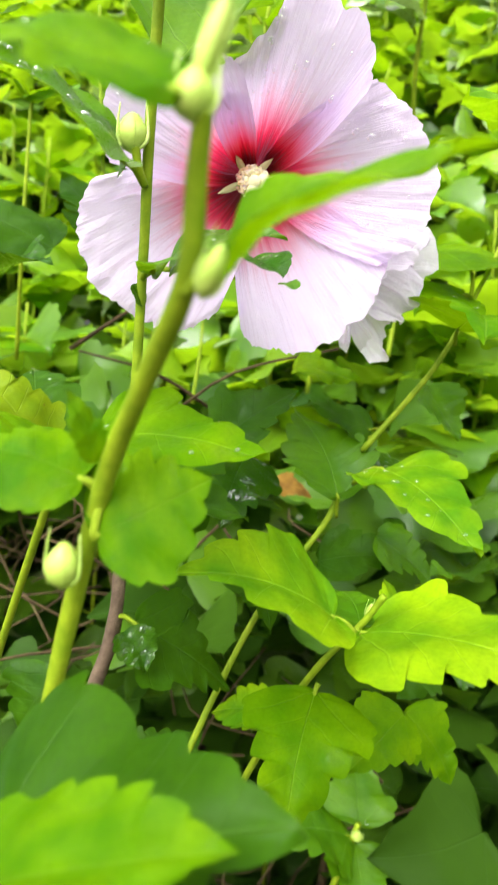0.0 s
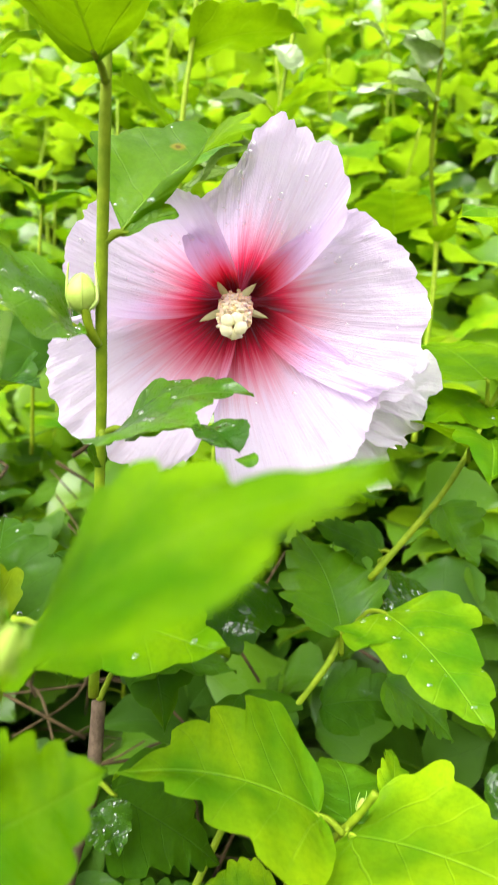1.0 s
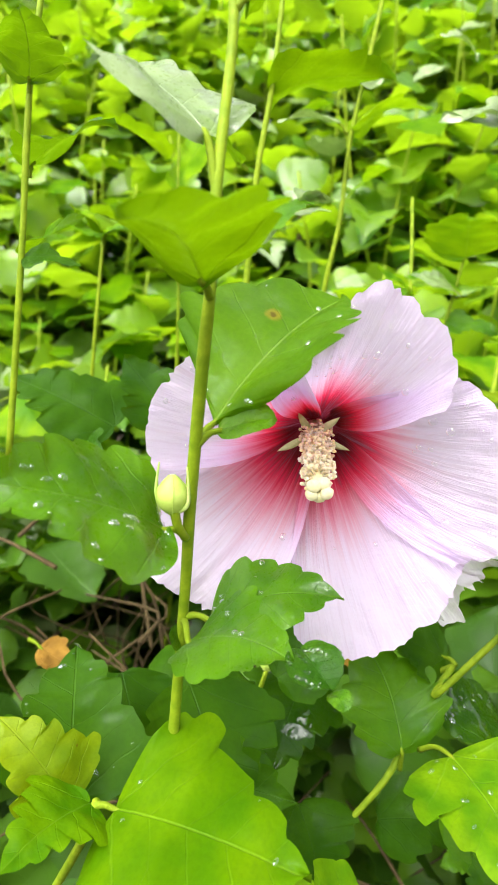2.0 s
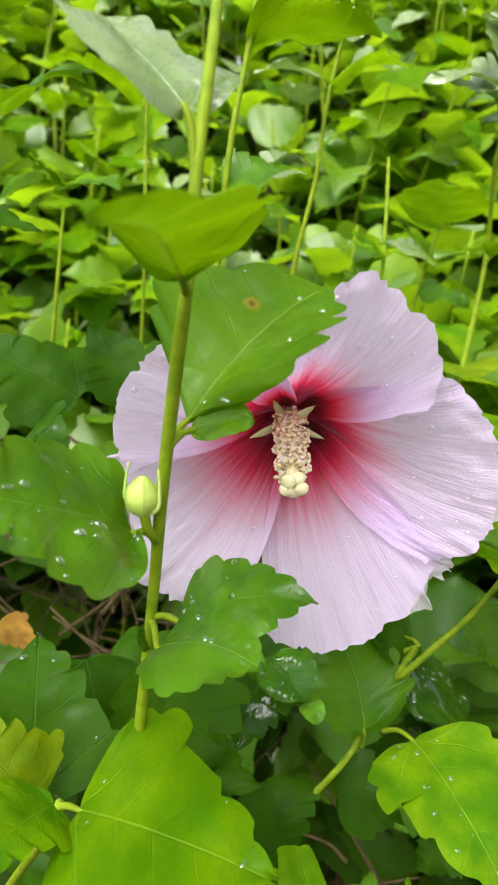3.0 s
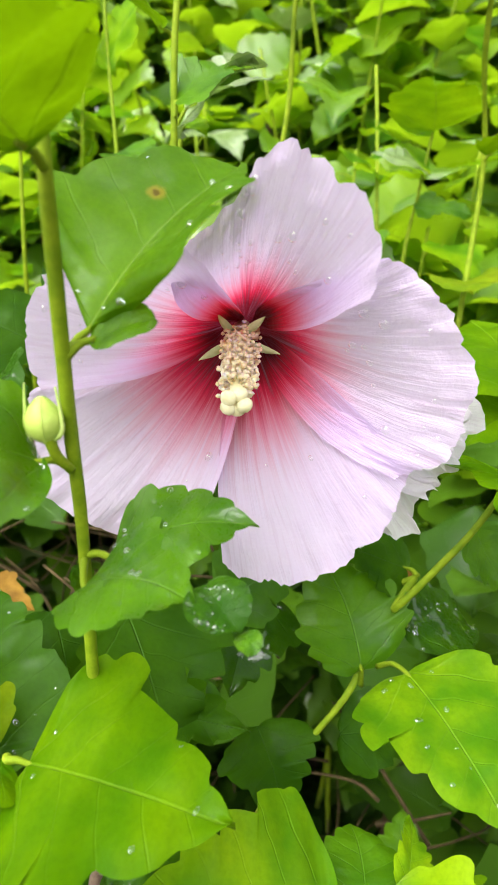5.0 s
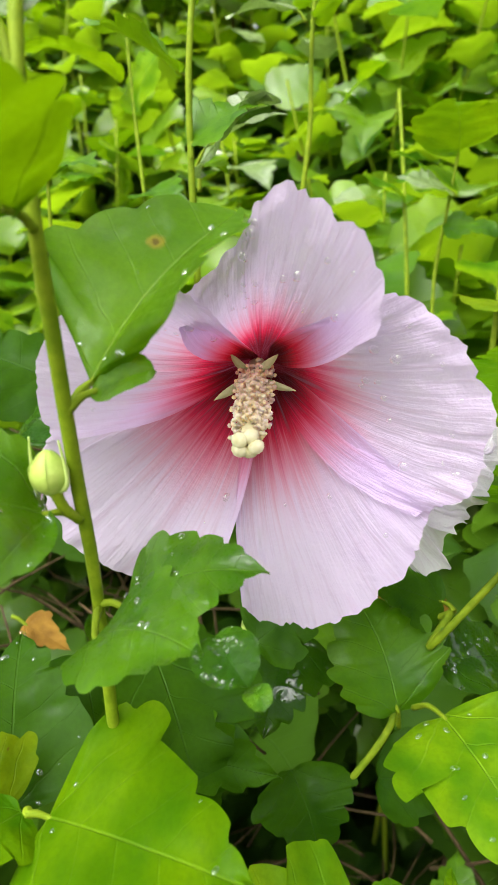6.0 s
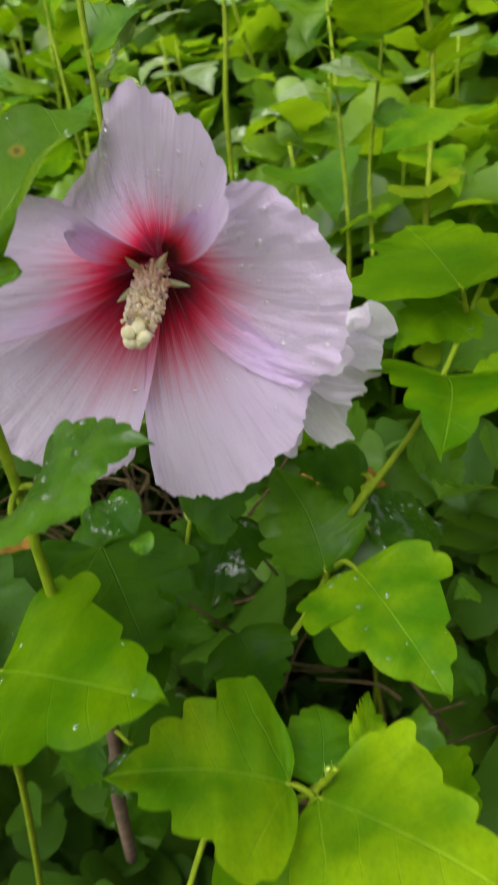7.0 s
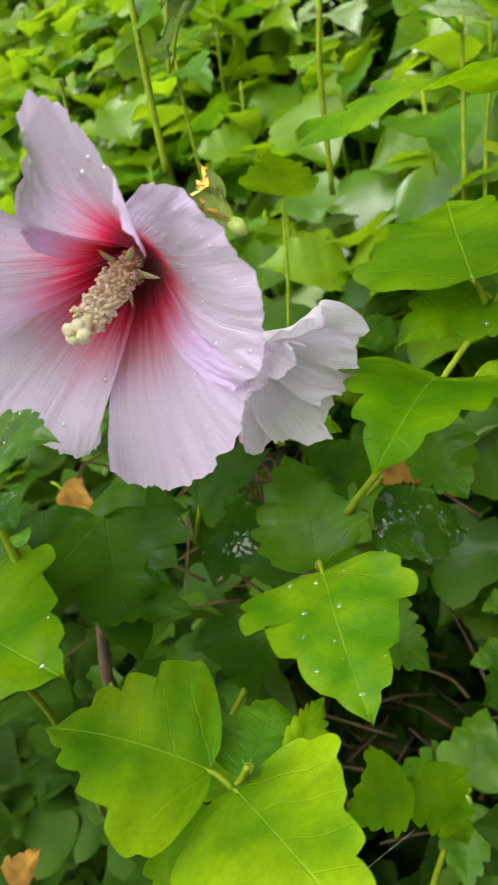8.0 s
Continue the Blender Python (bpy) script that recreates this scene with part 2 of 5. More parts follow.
BUD = plain_material("bud_green", (0.30, 0.45, 0.05), (0.48, 0.59, 0.13), 220.0, 0.5, 0.3, 0.0006)
CALYX = plain_material("calyx_green", (0.32, 0.48, 0.07), (0.54, 0.66, 0.20), 300.0, 0.5, 0.3, 0.0005)
THROAT_SEPAL = plain_material("pale_sepal", (0.50, 0.60, 0.26), (0.72, 0.78, 0.46), 300.0, 0.5, 0.2, 0.0005)
POLLEN = plain_material("pollen_cream", (0.98, 0.74, 0.45), (0.99, 0.87, 0.63), 900.0, 0.8, 0.3, 0.0002, 0.2, 0.5)
CREAM = plain_material("stigma_cream", (0.84, 0.76, 0.42), (0.90, 0.86, 0.62), 700.0, 0.6, 0.4, 0.0003, 0.3)
YELLOW = plain_material("spent_yellow", (0.62, 0.38, 0.05), (0.84, 0.62, 0.14), 500.0, 0.8, 0.5, 0.0006)
SPENT = plain_material("spent_brown", (0.16, 0.08, 0.03), (0.36, 0.20, 0.07), 300.0, 0.8, 0.5, 0.0008)
SOIL = plain_material("dark_soil", (0.03, 0.02, 0.013), (0.09, 0.065, 0.045), 14.0, 0.95, 0.8, 0.02, 0.2)
THREAD = plain_material("spider_silk", (0.75, 0.75, 0.75), (0.9, 0.9, 0.9), 400.0, 0.4, 0.0, 0.0005)
WATER = water_material()

# ---- tools for building ----
def mesh_object(name, bm, material, parent=None, label=""):
    me = bpy.data.meshes.new(name)
    bm.normal_update()
    bm.to_mesh(me)
    bm.free()
    for p in me.polygons:
        p.use_smooth = True
    me.materials.append(material)
    ob = new(name, me)
    if parent is not None:
        ob.parent = parent
    return tagged(ob, label)


part = mesh_object


def thing(name, at, label, category, group=""):
    ob = new(name)
    ob.location = at
    ob.empty_display_size = 0.01
    return tagged(ob, label, category, group)


def spline(points, steps):
    """Points on a smooth line through the given ones."""
    pts = [Vector(p) for p in points]
    if len(pts) == 2:
        return [pts[0].lerp(pts[1], i / steps) for i in range(steps + 1)]
    pts = [pts[0] * 2 - pts[1]] + pts + [pts[-1] * 2 - pts[-2]]
    out = []
    for i in range(1, len(pts) - 2):
        a, b, c, d = pts[i - 1:i + 3]
        for k in range(steps):
            t = k / steps
            out.append(0.5 * (2 * b + (c - a) * t + (2 * a - 5 * b + 4 * c - d) * t * t + (3 * b - a - 3 * c + d) * t ** 3))
    out.append(pts[-2])
    return out


def tube(bm, points, r0, r1, sides=8, steps=6, knots=0.0, seed=0):
    """A tapering round stem along a line, a little uneven."""
    line = spline(points, steps)
    rings, side = [], Vector((0.3, 0.5, 0.1))
    for i, p in enumerate(line):
        f = i / (len(line) - 1)
        ahead = (line[min(i + 1, len(line) - 1)] - line[max(i - 1, 0)]).normalized()
        x = ahead.cross(side).normalized()
        y = ahead.cross(x)
        r = r0 + (r1 - r0) * f
        r *= 1 + knots * noise.noise(Vector((f * 9, seed, 0)))
        rings.append([bm.verts.new(p + r * (math.cos(a) * x + math.sin(a) * y)) for a in [2 * math.pi * k / sides for k in range(sides)]])
    for a, b in zip(rings, rings[1:]):
        for k in range(sides):
            bm.faces.new((a[k], a[(k + 1) % sides], b[(k + 1) % sides], b[k]))
    bm.faces.new(rings[0][::-1])
    bm.faces.new(rings[-1])
    return bm


def blob(bm, at, radii, axis=(0, 0, 1), segs=10, rings=7, bulge=0.0, seed=0):
    """A rounded lump; bulge sharpens its far end."""
    q = Vector(axis).to_track_quat("Z", "Y")
    grid = []
    for i in range(rings + 1):
        th = math.pi * i / rings
        row = []
        for k in range(segs):
            ph = 2 * math.pi * k / segs
            v = Vector((math.sin(th) * math.cos(ph), math.sin(th) * math.sin(ph), math.cos(th)))
            shrink = 1 - bulge * max(0.0, v.z) ** 1.5
            v = Vector((v.x * radii[0] * shrink, v.y * radii[1] * shrink, v.z * radii[2]))
            if seed:
                v *= 1 + 0.12 * noise.noise(v * 600 + Vector((seed, 0, 0)))
            row.append(v)
            if i in (0, rings):
                break
        grid.append([bm.verts.new(q @ v + Vector(at)) for v in row])
    for i in range(rings):
        a, b = grid[i], grid[i + 1]
        for k in range(segs):
            k2 = (k + 1) % segs
            if len(a) == 1:
                bm.faces.new((a[0], b[k], b[k2]))
            elif len(b) == 1:
                bm.faces.new((a[k], b[0], a[k2]))
            else:
                bm.faces.new((a[k], b[k], b[k2], a[k2]))
    return bm


SHAPES = {
    # the edge of half a blade of unit length, from the stalk to the tip: across, along
    "lobed": ((0.0, 0.0), (0.10, -0.025), (0.25, 0.015), (0.39, 0.10), (0.48, 0.25), (0.42, 0.36), (0.345, 0.44), (0.295, 0.53), (0.235, 0.66), (0.15, 0.80), (0.055, 0.93), (0.0, 1.0)),
    "broad": ((0.0, 0.0), (0.14, -0.01), (0.29, 0.07), (0.38, 0.20), (0.415, 0.34), (0.395, 0.46), (0.345, 0.57), (0.275, 0.68), (0.185, 0.80), (0.075, 0.92), (0.0, 1.0)),
    "wedge": ((0.0, 0.0), (0.05, 0.045), (0.14, 0.12), (0.26, 0.21), (0.36, 0.32), (0.405, 0.44), (0.395, 0.55), (0.35, 0.66), (0.275, 0.77), (0.165, 0.88), (0.07, 0.96), (0.0, 1.0)),
    "slim": ((0.0, 0.0), (0.09, 0.02), (0.19, 0.11), (0.26, 0.24), (0.29, 0.37), (0.275, 0.49), (0.235, 0.61), (0.18, 0.73), (0.11, 0.85), (0.05, 0.94), (0.0, 1.0)),
    "round": ((0.0, 0.0), (0.15, 0.0), (0.30, 0.10), (0.41, 0.27), (0.45, 0.46), (0.42, 0.66), (0.33, 0.83), (0.18, 0.95), (0.0, 1.0)),
}
EDGES = {}


def leaf_edge(shape, count):
    """Places evenly along the edge of a shape, with the outward direction at each."""
    if (shape, count) not in EDGES:
        line = spline([(x, y, 0) for x, y in SHAPES[shape]], 10)
        gone = [0.0]
        for p, q in zip(line, line[1:]):
            gone.append(gone[-1] + (q - p).length)
        at = [i / count * gone[-1] for i in range(count + 1)]
        xs, ys = np.interp(at, gone, [p.x for p in line]), np.interp(at, gone, [p.y for p in line])
        out = []
        for i in range(count + 1):
            j, k = max(0, i - 1), min(count, i + 1)
            d = Vector((ys[k] - ys[j], -(xs[k] - xs[j]))).normalized()
            out.append((float(xs[i]), float(ys[i]), d.x, d.y))
        EDGES[(shape, count)] = out
    return EDGES[(shape, count)]


def blade(bm, layer, m, shape="lobed", nu=30, nv=3, teeth=0.035, arch=0.08, fold=0.12, wave=0.03, width=1.0, seed=0):
    """One leaf blade of unit length along y, bent, folded and scalloped, laid by the matrix m into bm.
    Its rows fan out from the midrib to the edge, as its side veins do."""
    rng = random.Random(seed)
    edge = leaf_edge(shape, nu)
    ph, ph2, curl, count = rng.uniform(0, 6.28), rng.uniform(0, 6.28), rng.uniform(-0.10, 0.10), rng.choice((6.5, 7.5, 8.5))
    skew, tip_bend = rng.uniform(-0.05, 0.05), rng.uniform(-0.10, 0.03)
    sides = {}
    for s in (-1, 1):
        swell, lift = rng.uniform(0.92, 1.08), rng.uniform(0, 6.28)
        for i, (ex, ey, dx, dy) in enumerate(edge):
            f = i / nu
            saw = (f * count + 0.5 + 0.22 * math.sin(lift + 7 * f)) % 1.0
            g = math.sin(math.pi / 2 * saw / 0.78) ** 0.8 if saw < 0.78 else ((1 - saw) / 0.22) ** 0.9
            ends = min(1.0, max(0.0, f * 4 - 0.8), max(0.0, (1 - f) * 5 - 0.25)) * (1 + 0.35 * math.sin(lift + 9 * f))
            bite = teeth * (g - 0.55) * ends * (0.25 if shape == "round" else 1.0)
            sides[s, i] = (max(0.0, ex * swell + dx * bite), ey + dy * bite + teeth * 0.08 * g * ends, lift)
    rows = []
    for i in range(nu + 1):
        f = i / nu
        rib = max(0.0, (f - 0.28) / 0.72)
        rib = rib + 0.035 * min(1.0, f / 0.28) * (1 - rib)
        row = []
        for k in range(-nv, nv + 1):
            v = k / nv
            a = abs(v)
            ex, ey, lift = sides[1 if v > 0 else -1, i]
            x = math.copysign(ex * a, v) * width if k else 0.0
            y = rib + (ey - rib) * (a ** 1.12)
            r = abs(x)
            z = arch * 4 * y * (1 - y) + fold * r + tip_bend * y * y * y
            z += wave * a * a * math.sin(lift + 10 * f) + 0.6 * wave * math.sin(ph2 + 4 * y + 2 * v) * a + curl * r * r * 3
            z += 0.022 * abs(math.sin(math.pi * (7.0 * f - 0.1))) * a * (1 - a) * min(1.0, 4 * f, 5 * (1 - f)) + 0.05 * noise.noise(Vector((x * 4.5, y * 4.5, seed * 0.37))) * min(1.0, 3 * a)
            row.append((bm.verts.new(m @ Vector((x + skew * math.sin(y * 3.1), y, z))), (0.5 + x / width, y)))
        rows.append(row)
    for r0, r1 in zip(rows, rows[1:]):
        for k in range(len(r0) - 1):
            quad = (r0[k], r0[k + 1], r1[k + 1], r1[k])
            face = bm.faces.new([q[0] for q in quad])
            face.smooth = True
            for loop, q in zip(face.loops, quad):
                loop[layer].uv = q[1]


def leaf_pose(base, tip, face, width=1.0):
    base, tip = Vector(base), Vector(tip)
    y = tip - base
    size = y.length
    y.normalize()
    x = y.cross(Vector(face)).normalized()
    z = x.cross(y)
    m = Matrix((x * size * width, y * size, z * size)).transposed().to_4x4()
    m.translation = base
    return m


VARIANTS = {}


def leaf_mesh(shape, kind, material, detail=(84, 5), fold=None):
    """Shared meshes, a few variants of each shape."""
    key = (shape, kind, material.name, detail, fold)
    if key not in VARIANTS:
        bm = bmesh.new()
        layer = bm.loops.layers.uv.new("UVMap")
        rng = random.Random(sum(map(ord, shape)) * 31 + kind)
        blade(bm, layer, Matrix(), shape, *detail, teeth=rng.uniform(0.060, 0.080), arch=rng.uniform(0.02, 0.12),
              fold=rng.uniform(-0.05, 0.30) if fold is None else fold, wave=rng.uniform(0.025, 0.06), seed=kind * 7 + 3)
        me = bpy.data.meshes.new("leaf")
        bm.normal_update()
        bm.to_mesh(me)
        bm.free()
        me.materials.append(material)
        VARIANTS[key] = me
    return VARIANTS[key]


def leaf(plant, base, tip, face, width=1.0, shape="lobed", material=None, kind=0, node=None, label="", detail=(84, 5), stalk=0.0007, fold=None):
    """A leaf of a plant, from the foot of its blade to its tip; node: where its stalk leaves the stem."""
    material = material or YOUNG
    ob = new("leaf", leaf_mesh(shape, kind, material, detail, fold))
    ob.parent = plant
    o = plant.location
    ob.matrix_basis = Matrix.Translation(-o) @ leaf_pose(base, tip, face, width)
    tagged(ob, label)
    if node is not None:
        bm = bmesh.new()
        b, t, s = Vector(base), Vector(tip), Vector(node)
        d = (t - b).normalized()
        inv = ob.matrix_basis.inverted() @ Matrix.Translation(-o)
        tube(bm, [s, s.lerp(b, 0.5) + Vector((0, 0, (b - s).length * 0.12)), b, b + d * 0.05 * (t - b).length], stalk * 1.15, stalk * 0.6, 6, 4)
        bm.transform(inv)
        part("petiole", bm, STEM, ob)
    return ob


def stem(plant, points, r0, r1, material=None, name="stem", sides=10):
    bm = bmesh.new()
    o = plant.location
    tube(bm, [Vector(p) - o for p in points], r0, r1, sides, 8, 0.12, points[0][0] * 100)
    return part(name, bm, material or STEM, plant)

# ---- ground and the dark behind the hedge ----
def ground_sheet():
    bm = bmesh.new()
    n = 60
    def spread(i):
        f = 2 * i / n - 1
        return 60 * f * abs(f) ** 3 + 2.0 * f
    grid = [[bm.verts.new((spread(i), spread(k), 0.05 * noise.noise(Vector((spread(i) * 1.3, spread(k) * 1.3, 2))))) for k in range(n + 1)] for i in range(n + 1)]
    for i in range(n):
        for k in range(n):
            bm.faces.new((grid[i][k], grid[i + 1][k], grid[i + 1][k + 1], grid[i][k + 1]))
    return tagged(mesh_object("ground", bm, SOIL), "dark brown garden soil under the hedge", "ground", kind="structure")


ground_sheet()

# ---- the open flower ----
def along(values, f):
    """A smooth line through evenly spaced values, at f from 0 to 1."""
    n = len(values) - 1
    i = min(n - 1, int(f * n))
    t = f * n - i
    b, c = values[i], values[i + 1]
    a = values[i - 1] if i else 2 * b - c
    d = values[i + 2] if i + 2 <= n else 2 * c - b
    return 0.5 * (2 * b + (c - a) * t + (2 * a - 5 * b + 4 * c - d) * t * t + (3 * b - a - 3 * c + d) * t ** 3)


def petal(bm, layer, turn, edge, front=0.0, frill=0.0011, crumple=0.0, rise=2.0, bend=1.4, seed=0, nu=44, nv=20, ragged=1.6, crease=0.35, soft=2.1, funnel=None, lap=(0.0, 0.0)):
    """A fan-shaped petal. turn: the flower's axes (right, up, out). edge: its outer edge from the anticlockwise
    corner over the tip to the clockwise corner, as degrees clockwise from up, distance from the axis and height along it.
    funnel: the throat that the petals share, as mean height, swing and its low side; lap: how far each side lies over its neighbour."""
    full = 1 - math.exp(-rise)
    turns, reaches, heights = zip(*edge)
    mid = (turns[0] + turns[-1]) / 2
    rows = []
    for i in range(nu + 1):
        u = i / nu
        claw = min(1.0, u / 0.16)
        claw = 0.66 + 0.34 * claw * claw * (3 - 2 * claw)
        row = []
        for k in range(-nv, nv + 1):
            v = k / nv
            a = abs(v)
            f = 0.5 + 0.5 * v
            rough = 0.035 * u ** 5 * noise.noise(Vector((v * 3.2, seed, 4))) + 0.020 * u ** 8 * noise.noise(Vector((v * 9, seed, 9))) + 0.016 * u ** 12 * noise.noise(Vector((v * 24, seed, 2)))
            r = along(reaches, f) * (0.05 + 0.95 * u) * (1 - 0.05 * a ** 9 * u) * (1 + rough * ragged)
            ang = radians(mid + (along(turns, f) - mid) * claw * (1 + 0.62 * (1 - u) ** 1.3))
            h = along(heights, f)
            if funnel:
                own = u ** 3.5
                h = own * h + (1 - own) * (funnel[0] - funnel[1] * math.cos(ang - radians(funnel[2])))
            h *= (1 - math.exp(-rise * u ** bend)) / full
            h += front * v * u * u * u - 0.0012 * a * a * u * (1 - u) + lap[0 if v < 0 else 1] * a * min(1.0, 4 * u) * (1 - u ** 3)
            h += frill * u ** 4 * math.sin(8 * v + seed * 1.7) * (0.4 + 0.6 * a) + 0.7 * frill * u ** 8 * math.sin(23 * v + seed + 5 * noise.noise(Vector((v * 2, seed, 0))))
            p = Vector((u * 1.6, v * 2.2, seed * 3.3))
            h += 0.0018 * u * u * noise.noise(p * 1.3) + 0.0007 * u * noise.noise(p * 4) + 0.0006 * u * u * noise.noise(p * 9)
            h += 0.00022 * math.sin(v * 52 + 3 * noise.noise(p)) * u * (1 - 0.4 * u)
            q = Vector((math.sin(ang) * r, math.cos(ang) * r, h))
            if crumple:
                q += crumple * u * Vector((noise.noise(p * soft), noise.noise(p * soft + Vector((7, 0, 0))), noise.noise(p * soft + Vector((0, 9, 0)))))
                q += crease * crumple * u * Vector((noise.noise(p * soft * 2.8), noise.noise(p * soft * 2.8 + Vector((7, 0, 0))), noise.noise(p * soft * 2.8 + Vector((0, 9, 0)))))
            row.append((bm.verts.new(turn @ q), (f, u)))
        rows.append(row)
    for r0, r1 in zip(rows, rows[1:]):
        for k in range(len(r0) - 1):
            quad = (r0[k], r0[k + 1], r1[k + 1], r1[k])
            face = bm.faces.new([w[0] for w in quad])
            for loop, w in zip(face.loops, quad):
                loop[layer].uv = w[1]
    return rows


def fan(turned, half, reach, height, dip=0.0):
    """The edge of a plain symmetrical petal."""
    return [(turned + half * f, reach * (1 - 0.16 * f * f), height - dip * f * f) for f in (-1, -0.5, 0, 0.5, 1)]


def axes(out):
    z = Vector(out).normalized()
    x = Vector((0, 0, 1)).cross(z).normalized()
    return Matrix((x, z.cross(x), z)).transposed()


def dome(bm, size, normal, segs=12, rings=5):
    """A bead of water: the upper half of a flattened ball, open below."""
    q = Vector(normal).to_track_quat("Z", "Y")
    top = bm.verts.new(q @ Vector((0, 0, size[2])))
    last = None
    for i in range(1, rings + 1):
        th = math.pi / 2 * i / rings
        ring = [bm.verts.new(q @ Vector((size[0] * math.sin(th) * math.cos(2 * math.pi * k / segs), size[1] * math.sin(th) * math.sin(2 * math.pi * k / segs), size[2] * math.cos(th)))) for k in range(segs)]
        for k in range(segs):
            if last:
                bm.faces.new((last[k], ring[k], ring[(k + 1) % segs], last[(k + 1) % segs]))
            else:
                bm.faces.new((top, ring[k], ring[(k + 1) % segs]))
        last = ring
    return bm


def water_drop(plant, at, normal, r, name="water_drop"):
    ob = part(name, dome(bmesh.new(), (r, r * 0.92, r * 0.85), normal), WATER, plant)
    ob.location = Vector(at) - plant.location if plant.parent is None else at
    return ob


CENTRE = Vector((0.0116, 0.1478, 1.2838))
FLOWER = thing("hibiscus_flower", CENTRE, "open pale lilac flower with a crimson throat, wet with rain", "flower")
TURN = axes((0.100, -0.954, -0.281))
PETALS = [
    # the edge of each: degrees, distance, height; how its sides overlap; drops of rain on it
    (((-26, 0.0225, 0.0195), (-4, 0.0270, 0.0210), (9, 0.0340, 0.0228), (13, 0.0400, 0.0240), (25, 0.0430, 0.0258), (38, 0.0424, 0.0290), (55, 0.0352, 0.0318)), (-0.0010, 0.0004), 26),
    (((50, 0.0378, 0.0222), (69, 0.0423, 0.0240), (89, 0.0467, 0.0266), (105, 0.0440, 0.0290), (118, 0.0400, 0.0290)), (-0.0004, 0.0008), 20),
    (((110, 0.0400, 0.0255), (129, 0.0427, 0.0308), (151, 0.0424, 0.0370), (167, 0.0388, 0.0390), (177, 0.0348, 0.0397)), (-0.0008, 0.0), 4),
    (((188, 0.0312, 0.0345), (208, 0.0400, 0.0335), (229, 0.0423, 0.0342), (251, 0.0420, 0.0318), (270, 0.0365, 0.0300)), (0.0, -0.0008), 5),
    (((276, 0.0305, 0.0368), (297, 0.0342, 0.0364), (315, 0.0348, 0.0330), (338, 0.0300, 0.0290), (359, 0.0245, 0.0285)), (0.0008, 0.0012), 16),
]
rng = random.Random(4)
for n, (edge, lap, drops) in enumerate(PETALS):
    bm = bmesh.new()
    layer = bm.loops.layers.uv.new("UVMap")
    rows = petal(bm, layer, TURN, edge, frill=0.0006, seed=n + 1, nu=56, nv=30, funnel=(0.0315, 0.0060, 40), lap=lap)
    spots = []
    for _ in range(drops):
        i, k = rng.randint(28, 53), rng.randint(5, 55)
        a, b, c = rows[i][k][0].co.copy(), rows[i + 1][k][0].co, rows[i][k + 1][0].co
        normal = (b - a).cross(c - a).normalized()
        if normal.dot(TURN.col[2]) < 0:
            normal = -normal
        spots.append((a, normal, rng.choice((0.0004, 0.0006, 0.0007, 0.0009, 0.0011, 0.0013))))
    ob = part("petal", bm, PETAL, FLOWER)
    for a, normal, r in spots:
        water_drop(ob, a + normal * r * 0.02, normal, r)


def column(flower, base, tip):
    """Staminal column: a tube set with anthers, and the five-lobed stigma at its end."""
    o = flower.location
    base, tip = Vector(base) - o, Vector(tip) - o
    d = (tip - base).normalized()
    x = d.cross(Vector((0, 0, 1))).normalized()
    y = d.cross(x)
    bm = bmesh.new()
    tube(bm, [base, base.lerp(tip, 0.5) + y * 0.0006, tip - d * 0.002], 0.0022, 0.0013, 12, 6)
    col = part("staminal_column", bm, CREAM, flower, "cream staminal column set with stamens")
    rng = random.Random(11)
    bm = bmesh.new()
    for n in range(400):
        f = 0.12 + 0.72 * (n / 400)
        a = n * 2.39996 + rng.uniform(-0.3, 0.3)
        out = (math.cos(a) * x + math.sin(a) * y)
        foot = base.lerp(tip, f) + out * 0.0012
        reach = rng.uniform(0.0012, 0.0029) * (1.1 - 0.25 * f)
        head = foot + out * reach + d * rng.uniform(0.0, 0.0014)
        tube(bm, [foot, head], 0.00016, 0.00012, 4, 1)
        blob(bm, head, (0.00066, 0.00048, 0.00040), out + Vector((rng.uniform(-1, 1), rng.uniform(-1, 1), rng.uniform(-1, 1))), 6, 4)
    tagged(part("stamen_brush", bm, POLLEN, col, "cream-orange pollen-dusted anthers on short filaments"), kind="stuff")
    for n in range(5):
        a = n * 2 * math.pi / 5 + 0.5
        out = (math.cos(a) * x + math.sin(a) * y)
        bm = bmesh.new()
        foot = tip - d * 0.0035
        head = tip + out * 0.0017 - d * (0.0008 if n % 2 else 0.0)
        tube(bm, [foot, foot.lerp(head, 0.6) + out * 0.0006, head], 0.0005, 0.0004, 6, 3)
        blob(bm, head, (0.00155, 0.00155, 0.00120), d + out * 0.5, 10, 7, 0.0, n + 2)
        part("stigma", bm, CREAM, col, "rounded cream stigma lobe")
    return col


